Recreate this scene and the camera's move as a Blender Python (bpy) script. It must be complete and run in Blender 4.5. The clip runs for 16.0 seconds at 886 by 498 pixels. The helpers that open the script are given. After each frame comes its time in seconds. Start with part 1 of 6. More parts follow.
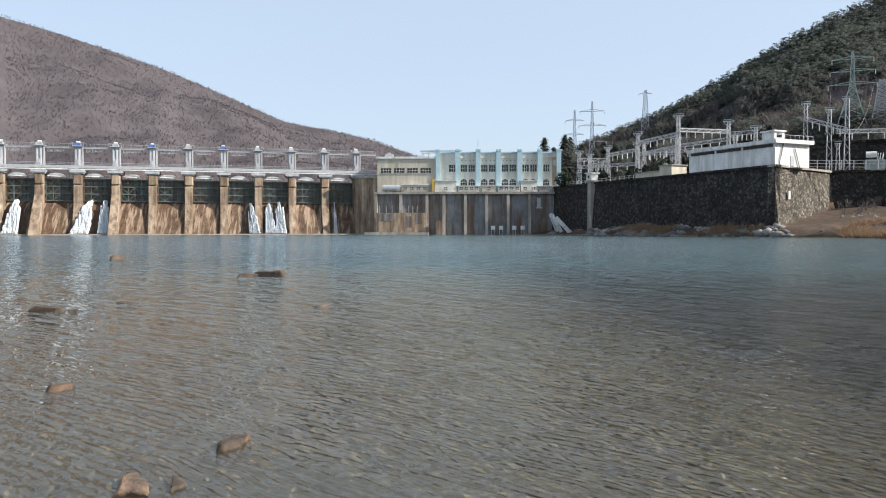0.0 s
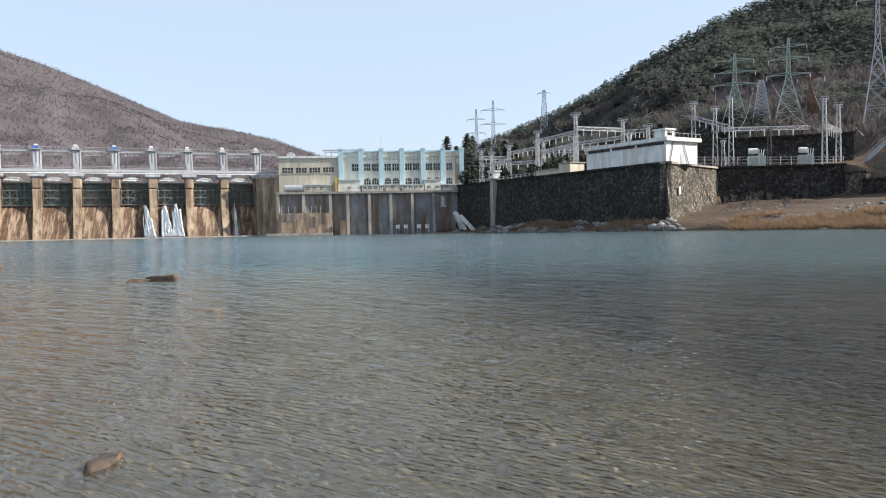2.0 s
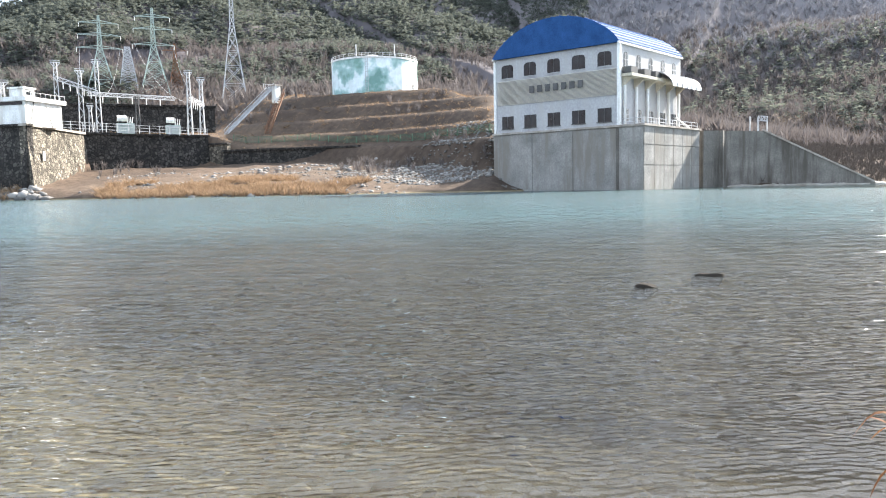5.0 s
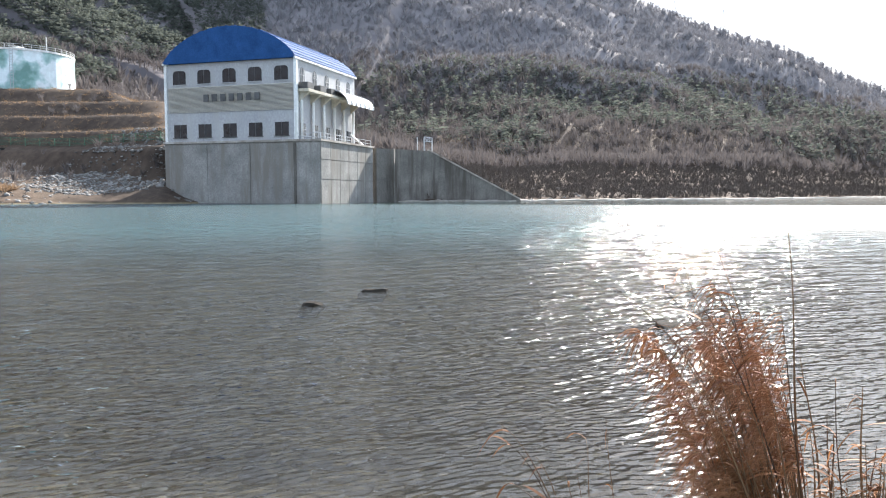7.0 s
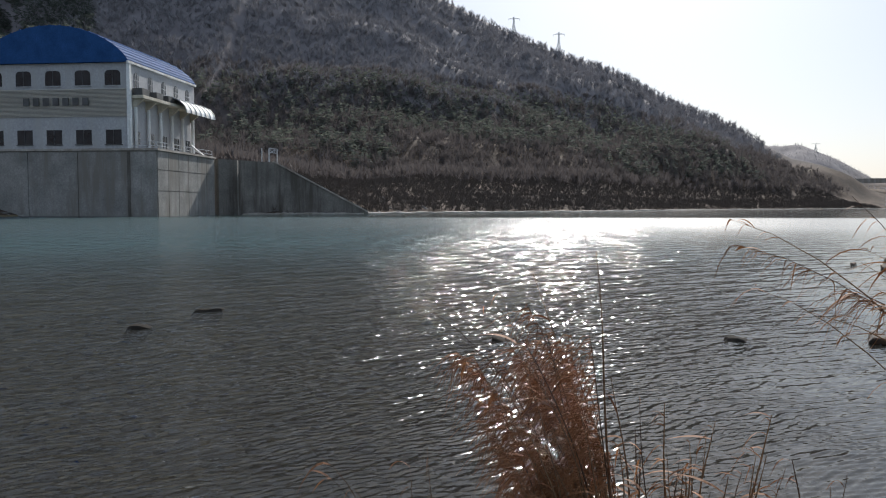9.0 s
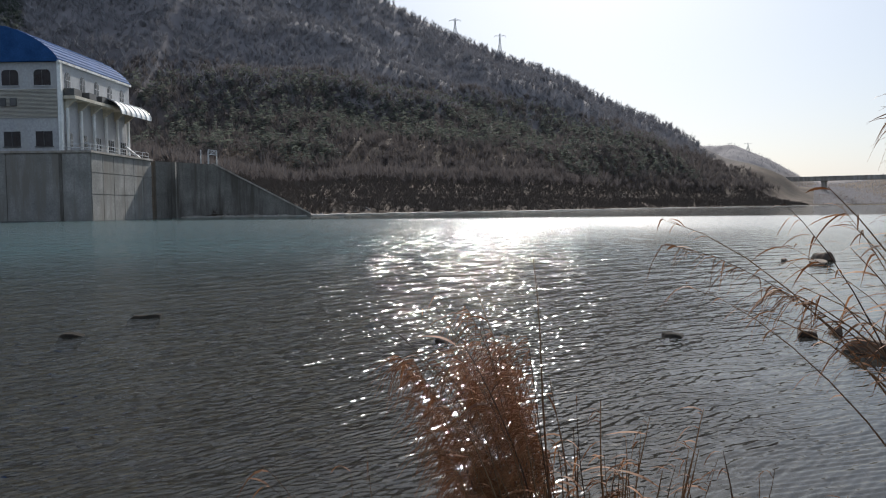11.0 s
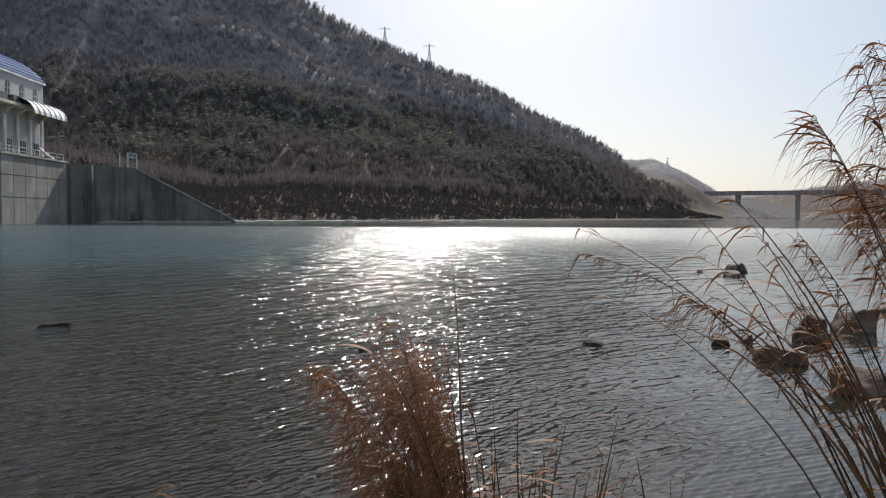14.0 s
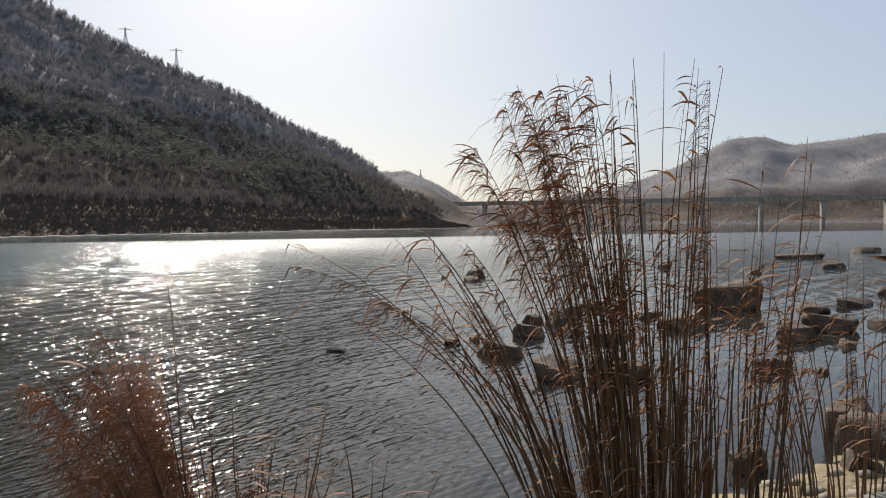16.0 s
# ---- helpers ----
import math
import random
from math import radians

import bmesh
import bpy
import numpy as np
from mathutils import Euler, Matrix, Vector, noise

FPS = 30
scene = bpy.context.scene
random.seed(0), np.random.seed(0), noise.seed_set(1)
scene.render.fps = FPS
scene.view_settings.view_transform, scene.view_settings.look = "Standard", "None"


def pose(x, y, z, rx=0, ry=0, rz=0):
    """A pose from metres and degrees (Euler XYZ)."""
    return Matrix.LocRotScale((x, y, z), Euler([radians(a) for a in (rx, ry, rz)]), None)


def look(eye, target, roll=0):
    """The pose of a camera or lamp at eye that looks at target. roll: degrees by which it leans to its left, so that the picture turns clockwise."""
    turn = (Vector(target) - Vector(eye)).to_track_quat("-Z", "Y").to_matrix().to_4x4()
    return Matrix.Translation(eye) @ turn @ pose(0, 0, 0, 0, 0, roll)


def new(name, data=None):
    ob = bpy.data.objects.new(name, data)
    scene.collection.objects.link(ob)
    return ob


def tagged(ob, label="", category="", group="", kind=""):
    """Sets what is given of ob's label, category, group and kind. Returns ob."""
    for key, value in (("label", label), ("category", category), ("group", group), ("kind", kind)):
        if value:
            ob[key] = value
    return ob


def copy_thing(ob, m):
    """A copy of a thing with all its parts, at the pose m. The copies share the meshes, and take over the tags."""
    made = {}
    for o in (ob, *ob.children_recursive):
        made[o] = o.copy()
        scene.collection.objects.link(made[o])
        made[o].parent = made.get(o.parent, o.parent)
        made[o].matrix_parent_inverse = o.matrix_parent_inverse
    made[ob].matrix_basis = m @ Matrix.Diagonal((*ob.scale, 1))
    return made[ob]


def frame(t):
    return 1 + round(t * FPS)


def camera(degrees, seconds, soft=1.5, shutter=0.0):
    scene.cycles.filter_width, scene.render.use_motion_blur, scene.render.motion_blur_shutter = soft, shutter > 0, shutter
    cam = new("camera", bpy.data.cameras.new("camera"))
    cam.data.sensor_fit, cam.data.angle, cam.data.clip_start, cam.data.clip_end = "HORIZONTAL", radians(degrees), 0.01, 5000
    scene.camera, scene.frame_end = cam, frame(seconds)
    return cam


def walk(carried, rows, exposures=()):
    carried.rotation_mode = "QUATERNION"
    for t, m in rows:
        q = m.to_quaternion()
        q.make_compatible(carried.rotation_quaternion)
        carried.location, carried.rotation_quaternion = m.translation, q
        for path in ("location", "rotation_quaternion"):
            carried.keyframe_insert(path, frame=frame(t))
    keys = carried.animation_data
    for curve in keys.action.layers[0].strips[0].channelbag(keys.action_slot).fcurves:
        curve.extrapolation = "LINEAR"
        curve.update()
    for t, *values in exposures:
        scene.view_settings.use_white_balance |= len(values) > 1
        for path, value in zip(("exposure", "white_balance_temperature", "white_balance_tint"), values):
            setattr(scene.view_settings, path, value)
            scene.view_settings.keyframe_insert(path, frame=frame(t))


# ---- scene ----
# The camera: a phone held at eye height on the river bank, turned slowly to the right.
cam = camera(59.92, 16.0, soft=1.1)
PATH = [
    (0.0, -0.00, 0.00, 1.70, -1.44, 0.03, 0.00),
    (0.5, 0.03, 0.05, 1.69, -1.80, 0.53, -1.69),
    (1.0, 0.07, 0.11, 1.69, -1.76, -0.09, -2.56),
    (1.5, 0.10, 0.16, 1.69, -1.59, 0.53, -3.96),
    (2.0, 0.15, 0.21, 1.68, -1.58, 1.07, -7.06),
    (2.5, 0.18, 0.25, 1.68, -2.68, 1.64, -13.65),
    (3.0, 0.21, 0.29, 1.67, -3.25, 1.37, -19.75),
    (3.5, 0.25, 0.32, 1.67, -4.51, 2.48, -28.24),
    (4.0, 0.28, 0.35, 1.66, -5.41, 2.81, -34.35),
    (4.5, 0.33, 0.39, 1.67, -5.66, 1.93, -41.14),
    (5.0, 0.39, 0.40, 1.67, -4.84, 1.15, -51.41),
    (5.2, 0.41, 0.41, 1.67, -4.80, 0.71, -55.01),
    (7.3, 0.70, 0.29, 1.76, -3.89, 0.24, -77.03),
    (7.5, 0.71, 0.28, 1.77, -3.71, 0.36, -78.39),
    (8.0, 0.74, 0.25, 1.78, -3.51, 0.81, -81.33),
    (8.5, 0.76, 0.22, 1.79, -3.53, 0.22, -83.73),
    (9.0, 0.79, 0.19, 1.80, -3.22, -0.03, -86.15),
    (9.5, 0.79, 0.17, 1.80, -3.10, 0.43, -88.53),
    (10.0, 0.80, 0.16, 1.80, -3.29, 0.43, -89.99),
    (10.2, 0.80, 0.16, 1.80, -3.17, 0.48, -90.33),
    (12.3, 0.77, 0.16, 1.82, -3.13, 0.51, -90.21),
    (12.5, 0.78, 0.17, 1.81, -3.20, 0.43, -89.51),
    (13.0, 0.79, 0.17, 1.81, -3.40, 0.16, -88.83),
    (13.5, 0.81, 0.16, 1.80, -3.46, 0.06, -90.40),
    (14.0, 0.82, 0.12, 1.80, -2.52, -0.34, -95.68),
    (14.5, 0.70, 0.09, 1.81, -1.62, 0.19, -100.24),
    (15.0, 0.57, 0.05, 1.81, -1.27, -1.57, -105.65),
    (15.5, 0.45, 0.01, 1.82, -1.45, -0.70, -109.94),
    (16.0, 0.32, -0.01, 1.83, -1.72, 0.49, -113.50),
]
EXPOSURES = [(0.0, 1.15, 6650, 10), (3.0, 1.42, 6650, 10), (4.0, 1.85, 6700, 10), (5.2, 2.72, 6750, 10), (7.3, 1.95, 6450, 10), (8.0, 1.1, 6400, 10), (9.0, 0.66, 6400, 10), (12.5, 0.6, 6450, 10), (16.0, 0.52, 6750, 10)]
walk(cam, [(t, pose(x, y, z, 90 + p, r, w)) for t, x, y, z, p, r, w in PATH], EXPOSURES)

# Hazy daylight, with the sun over the far bank downstream.
SUN_BEARING, SUN_HEIGHT = 101.0, 33.0
world = bpy.data.worlds.new("sky")
scene.world = world
world.use_nodes = True
sky = world.node_tree.nodes.new("ShaderNodeTexSky")
sky.sky_type, sky.sun_disc = "NISHITA", False
sky.sun_elevation, sky.sun_rotation = radians(SUN_HEIGHT), radians(SUN_BEARING)
sky.air_density, sky.dust_density, sky.ozone_density = 1.0, 1.6, 2.0
haze = world.node_tree.nodes.new("ShaderNodeMix")
haze.data_type = "RGBA"
haze.inputs[0].default_value = 0.66
haze.inputs[7].default_value = (3.95, 4.75, 5.9, 1)
world.node_tree.links.new(sky.outputs[0], haze.inputs[6])
world.node_tree.links.new(haze.outputs[2], world.node_tree.nodes["Background"].inputs[0])
world.node_tree.nodes["Background"].inputs[1].default_value = 0.08
sun = new("sun", bpy.data.lights.new("sun", "SUN"))
sun.data.energy, sun.data.angle, sun.data.color = 4.0, radians(0.6), (1.0, 0.96, 0.90)
_s, _h = radians(SUN_BEARING), radians(SUN_HEIGHT)
SUN_WAY = Vector((math.sin(_s) * math.cos(_h), math.cos(_s) * math.cos(_h), math.sin(_h)))
sun.matrix_world = look(SUN_WAY * 900, (0, 0, 0))


# ---- materials ----
def nodes_of(name):
    m = bpy.data.materials.new(name)
    m.use_nodes = True
    return m, m.node_tree.nodes, m.node_tree.links, m.node_tree.nodes["Principled BSDF"]


def ramp(nodes, links, source, stops):
    r = nodes.new("ShaderNodeValToRGB")
    while len(r.color_ramp.elements) < len(stops):
        r.color_ramp.elements.new(0.5)
    for e, (p, c) in zip(r.color_ramp.elements, stops):
        e.position, e.color = p, (*c, 1)
    links.new(source, r.inputs[0])
    return r.outputs[0]


def noise_of(nodes, links, vector, scale, detail=5.0, rough=0.6, stretch=None):
    n = nodes.new("ShaderNodeTexNoise")
    n.inputs["Scale"].default_value, n.inputs["Detail"].default_value, n.inputs["Roughness"].default_value = scale, detail, rough
    if stretch:
        mp = nodes.new("ShaderNodeMapping")
        mp.inputs["Scale"].default_value = stretch
        links.new(vector, mp.inputs[0])
        vector = mp.outputs[0]
    links.new(vector, n.inputs["Vector"])
    return n.outputs[0]


def mixed(nodes, links, a, b, fac, mode="MIX"):
    m = nodes.new("ShaderNodeMix")
    m.data_type, m.blend_type = "RGBA", mode
    for sock, v in ((m.inputs[0], fac), (m.inputs[6], a), (m.inputs[7], b)):
        if isinstance(v, (int, float)):
            sock.default_value = v
        elif isinstance(v, tuple):
            sock.default_value = (*v, 1)
        else:
            links.new(v, sock)
    return m.outputs[2]


def surface(name, dark, light, scale=1.0, rough=0.8, metal=0.0, stain=None, streaks=0.0, grain=12.0, bump=0.02, vary=0.0, spec=0.3, fall=1.0):
    """A worn surface: two colours mixed by large noise, fine grain, optional stain patches and streaks that run down, and relief."""
    m, nodes, links, bsdf = nodes_of(name)
    at = nodes.new("ShaderNodeNewGeometry").outputs["Position"]
    big = noise_of(nodes, links, at, scale)
    fine = noise_of(nodes, links, at, scale * grain, 3)
    col = mixed(nodes, links, ramp(nodes, links, big, [(0.3, dark), (0.7, light)]), ramp(nodes, links, fine, [(0.3, (0.55,) * 3), (0.75, (1.2,) * 3)]), 0.55, "MULTIPLY")
    if stain:
        run = noise_of(nodes, links, at, scale * 1.7, 6, 0.65, (1.0, fall, 0.12 if streaks else 1.0))
        mask = ramp(nodes, links, run, [(0.5 - 0.25 * (streaks or 0.3), (0, 0, 0)), (0.62, (1, 1, 1))])
        col = mixed(nodes, links, col, stain, mask)
    if vary:
        info = nodes.new("ShaderNodeObjectInfo").outputs["Random"]
        col = mixed(nodes, links, col, ramp(nodes, links, info, [(0, (1 - vary,) * 3), (1, (1 + vary,) * 3)]), 1.0, "MULTIPLY")
    links.new(col, bsdf.inputs["Base Color"])
    bsdf.inputs["Roughness"].default_value, bsdf.inputs["Metallic"].default_value = rough, metal
    bsdf.inputs["Specular IOR Level"].default_value = spec
    b = nodes.new("ShaderNodeBump")
    b.inputs["Strength"].default_value, b.inputs["Distance"].default_value = 0.7, bump
    links.new(fine, b.inputs["Height"])
    links.new(b.outputs[0], bsdf.inputs["Normal"])
    return m


def foliage(name, dark, light, rough=0.8, through_light=0.0):
    m, nodes, links, bsdf = nodes_of(name)
    isl = nodes.new("ShaderNodeNewGeometry").outputs["Random Per Island"]
    links.new(ramp(nodes, links, isl, [(0.0, dark), (1.0, light)]), bsdf.inputs["Base Color"])
    bsdf.inputs["Roughness"].default_value = rough
    bsdf.inputs["Specular IOR Level"].default_value = 0.2
    if through_light:
        tr = nodes.new("ShaderNodeBsdfTranslucent")
        links.new(ramp(nodes, links, isl, [(0.0, dark), (1.0, light)]), tr.inputs[0])
        mx = nodes.new("ShaderNodeMixShader")
        mx.inputs[0].default_value = through_light
        links.new(bsdf.outputs[0], mx.inputs[1])
        links.new(tr.outputs[0], mx.inputs[2])
        links.new(mx.outputs[0], nodes["Material Output"].inputs[0])
    return m


CONCRETE = surface("pale concrete", (0.30, 0.28, 0.25), (0.46, 0.43, 0.39), 0.25, 0.85, stain=(0.22, 0.19, 0.16), streaks=0.5, bump=0.03)
PIER_TAN = surface("stained tan concrete", (0.30, 0.22, 0.15), (0.52, 0.42, 0.31), 0.35, 0.9, stain=(0.12, 0.08, 0.055), streaks=0.8, bump=0.05, vary=0.12)
SPILL = surface("rust-brown spillway concrete", (0.05, 0.030, 0.020), (0.14, 0.085, 0.052), 0.6, 0.8, stain=(0.30, 0.22, 0.155), streaks=0.02, bump=0.05, fall=0.1)
TOWER_GREY = surface("grey painted concrete", (0.38, 0.39, 0.41), (0.52, 0.53, 0.55), 0.5, 0.7, stain=(0.30, 0.30, 0.31), streaks=0.4, bump=0.01, vary=0.08)
STEEL_GREY = surface("galvanised steel", (0.36, 0.37, 0.38), (0.52, 0.53, 0.54), 1.0, 0.5, 0.3, bump=0.004)
GATE_GREEN = surface("grey-green painted steel", (0.09, 0.12, 0.115), (0.16, 0.19, 0.18), 0.6, 0.6, 0.1, stain=(0.10, 0.07, 0.05), streaks=0.3, bump=0.01)
WHITE_PAINT = surface("weathered white paint", (0.66, 0.67, 0.66), (0.82, 0.82, 0.80), 0.4, 0.7, stain=(0.5, 0.48, 0.44), streaks=0.25, bump=0.008)
BEIGE = surface("beige render", (0.50, 0.46, 0.37), (0.66, 0.61, 0.51), 0.3, 0.85, stain=(0.42, 0.37, 0.29), streaks=0.35, bump=0.01)
CREAM = surface("cream render", (0.66, 0.64, 0.56), (0.80, 0.78, 0.70), 0.3, 0.85, stain=(0.48, 0.45, 0.38), streaks=0.3, bump=0.01)
SKY_BLUE = surface("pale blue paint", (0.38, 0.54, 0.60), (0.48, 0.64, 0.69), 0.5, 0.7, bump=0.005)
TAN_PANEL = surface("tan brick panel", (0.34, 0.25, 0.18), (0.44, 0.33, 0.25), 0.6, 0.85, bump=0.01)
ROOF_BLUE = surface("blue sheet metal", (0.014, 0.055, 0.16), (0.024, 0.085, 0.235), 0.4, 0.8, 0.0, bump=0.006, spec=0.12)
TAIL_WALL = surface("wet tailrace concrete", (0.15, 0.155, 0.16), (0.27, 0.27, 0.27), 0.3, 0.75, stain=(0.12, 0.08, 0.055), streaks=0.3, bump=0.04)
GLASS_DARK = surface("dark window glass", (0.012, 0.014, 0.016), (0.03, 0.035, 0.04), 0.4, 0.12, bump=0.0, spec=0.6)
DARK_METAL = surface("dark steel", (0.06, 0.06, 0.06), (0.12, 0.12, 0.12), 0.8, 0.55, 0.3, bump=0.004)
RUST = surface("rusted steel", (0.12, 0.06, 0.035), (0.24, 0.13, 0.08), 0.8, 0.8, 0.1, bump=0.01)
YELLOW = surface("yellow paint", (0.55, 0.36, 0.03), (0.68, 0.46, 0.05), 0.8, 0.5)
BLUE_SIGN = surface("faded blue panel", (0.06, 0.12, 0.32), (0.10, 0.18, 0.42), 0.8, 0.6)
PYLON_GREEN = surface("pale green painted steel", (0.30, 0.38, 0.34), (0.44, 0.50, 0.46), 0.5, 0.6, 0.2, bump=0.004)
ROCK = surface("river rock", (0.06, 0.042, 0.030), (0.19, 0.12, 0.078), 2.6, 0.8, stain=(0.045, 0.036, 0.028), bump=0.02, vary=0.35)
FOAM = surface("white falling water", (0.62, 0.68, 0.72), (0.85, 0.88, 0.9), 0.6, 0.6, bump=0.2)
PINE = foliage("pine needles", (0.075, 0.086, 0.076), (0.12, 0.131, 0.108), 0.85, 0.5)
BARE = foliage("bare winter twigs", (0.105, 0.092, 0.088), (0.145, 0.126, 0.12), 0.85, 0.3)
SHRUB = foliage("evergreen shrub", (0.018, 0.024, 0.016), (0.045, 0.058, 0.036))
REED = foliage("dry reed", (0.10, 0.042, 0.019), (0.31, 0.145, 0.066), 0.7, 0.3)
REED_STEM = foliage("dry reed stem", (0.05, 0.029, 0.018), (0.20, 0.118, 0.06), 0.6)
# twigs of the far upper slope, lightened in colour to stand for haze
WOOD_HAZED = foliage("haze-paled leafless twigs", (0.21, 0.203, 0.212), (0.25, 0.242, 0.252), 0.9, 0.14)
DRY_GRASS = foliage("dry bank grass", (0.17, 0.112, 0.07), (0.34, 0.23, 0.142), 0.9, 0.3)
WOOD_WEST = foliage("purple-brown winter wood", (0.096, 0.083, 0.088), (0.122, 0.106, 0.112), 0.9, 0.4)
SHORE_SCRUB = foliage("dark shore scrub", (0.06, 0.05, 0.044), (0.09, 0.075, 0.065), 0.9, 0.05)
RUSSET = foliage("russet seed heads", (0.24, 0.10, 0.045), (0.50, 0.27, 0.14), 0.7, 0.4)
WET_ROCK = surface("wet dark rock", (0.022, 0.019, 0.016), (0.06, 0.048, 0.038), 2.6, 0.9, stain=(0.02, 0.018, 0.015), bump=0.02, vary=0.3, spec=0.05)
# distance haze goes into this pale blue-grey of the woods downstream
WOOD_HAZED_SOUTH = foliage("haze-greyed winter wood", (0.22, 0.215, 0.225), (0.31, 0.30, 0.315), 0.9, 0.5)
BARK = surface("bark", (0.05, 0.04, 0.03), (0.10, 0.08, 0.06), 2.0, 0.9, bump=0.02)


def masonry(name, stops, size, joint):
    """Rubble masonry: rough stones of uneven tone with dark recessed joints."""
    m, nodes, links, bsdf = nodes_of(name)
    at = nodes.new("ShaderNodeNewGeometry").outputs["Position"]
    cell, edge = nodes.new("ShaderNodeTexVoronoi"), nodes.new("ShaderNodeTexVoronoi")
    edge.feature = "DISTANCE_TO_EDGE"
    for v in (cell, edge):
        v.inputs["Scale"].default_value = 1 / size
        links.new(at, v.inputs["Vector"])
    tone = nodes.new("ShaderNodeSeparateXYZ")
    links.new(cell.outputs["Color"], tone.inputs[0])
    col = ramp(nodes, links, tone.outputs[0], stops)
    big = noise_of(nodes, links, at, 0.12, 5, 0.6)
    col = mixed(nodes, links, col, ramp(nodes, links, big, [(0.3, (0.6,) * 3), (0.7, (1.25,) * 3)]), 0.8, "MULTIPLY")
    gap = ramp(nodes, links, edge.outputs["Distance"], [(0.02, (0, 0, 0)), (0.12, (1, 1, 1))])
    links.new(mixed(nodes, links, joint, col, gap), bsdf.inputs["Base Color"])
    bsdf.inputs["Roughness"].default_value = 0.95
    bsdf.inputs["Specular IOR Level"].default_value = 0.15
    b = nodes.new("ShaderNodeBump")
    b.inputs["Strength"].default_value, b.inputs["Distance"].default_value = 0.8, 0.18
    links.new(gap, b.inputs["Height"])
    links.new(b.outputs[0], bsdf.inputs["Normal"])
    return m


# two tones of masonry: sun and shade on the walls are in the colour
STONE_LIGHT = masonry("lichened rubble masonry, sunlit tone", [(0.0, (0.07, 0.062, 0.052)), (0.5, (0.14, 0.125, 0.102)), (1.0, (0.25, 0.222, 0.18))], 0.75, (0.045, 0.04, 0.034))
STONE_DARK = masonry("weathered masonry, shaded tone", [(0.0, (0.026, 0.024, 0.023)), (0.5, (0.05, 0.046, 0.042)), (1.0, (0.085, 0.078, 0.07))], 0.8, (0.018, 0.017, 0.016))


def ground_material():
    """Earth, dry grass and leafless scrub, mixed by height and noise; pebbly under and beside the water."""
    m, nodes, links, bsdf = nodes_of("winter ground")
    geo = nodes.new("ShaderNodeNewGeometry")
    at = geo.outputs["Position"]
    sep = nodes.new("ShaderNodeSeparateXYZ")
    links.new(at, sep.inputs[0])
    a = noise_of(nodes, links, at, 0.03, 7, 0.65)
    b = noise_of(nodes, links, at, 0.6, 6, 0.7)
    c = noise_of(nodes, links, at, 7.0, 4, 0.7)
    slope = ramp(nodes, links, a, [(0.32, (0.045, 0.034, 0.027)), (0.5, (0.085, 0.062, 0.047)), (0.68, (0.125, 0.092, 0.067))])
    slope = mixed(nodes, links, slope, ramp(nodes, links, b, [(0.3, (0.5,) * 3), (0.7, (1.4,) * 3)]), 0.7, "MULTIPLY")
    wood = ramp(nodes, links, a, [(0.35, (0.064, 0.056, 0.060)), (0.65, (0.095, 0.083, 0.087))])
    high = nodes.new("ShaderNodeMapRange")
    for k, v in enumerate((0, 30.0, 60.0, 0.0, 1.0)):
        if k:
            high.inputs[k].default_value = v
    links.new(sep.outputs[2], high.inputs[0])
    # haze put into the colour: a paler, greyer wood floor on the far-bank hills
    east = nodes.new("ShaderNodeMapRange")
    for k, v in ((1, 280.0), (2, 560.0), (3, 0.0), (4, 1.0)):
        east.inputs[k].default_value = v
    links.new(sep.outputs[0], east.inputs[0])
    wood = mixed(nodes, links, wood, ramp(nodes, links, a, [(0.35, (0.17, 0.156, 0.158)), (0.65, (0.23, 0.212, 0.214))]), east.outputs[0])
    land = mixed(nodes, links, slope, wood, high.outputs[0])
    bed = ramp(nodes, links, c, [(0.28, (0.10, 0.085, 0.06)), (0.5, (0.27, 0.225, 0.15)), (0.75, (0.34, 0.285, 0.2))])
    bed = mixed(nodes, links, bed, ramp(nodes, links, b, [(0.3, (0.45, 0.42, 0.30)), (0.7, (1.25, 1.2, 1.1))]), 0.8, "MULTIPLY")
    low = nodes.new("ShaderNodeMapRange")
    for k, v in enumerate((0, 0.02, 0.30, 0.0, 1.0)):
        if k:
            low.inputs[k].default_value = v
    links.new(sep.outputs[2], low.inputs[0])
    links.new(mixed(nodes, links, bed, land, low.outputs[0]), bsdf.inputs["Base Color"])
    bsdf.inputs["Roughness"].default_value = 0.95
    bsdf.inputs["Specular IOR Level"].default_value = 0.1
    bp = nodes.new("ShaderNodeBump")
    bp.inputs["Strength"].default_value, bp.inputs["Distance"].default_value = 1.0, 0.06
    links.new(c, bp.inputs["Height"])
    links.new(bp.outputs[0], bsdf.inputs["Normal"])
    return m


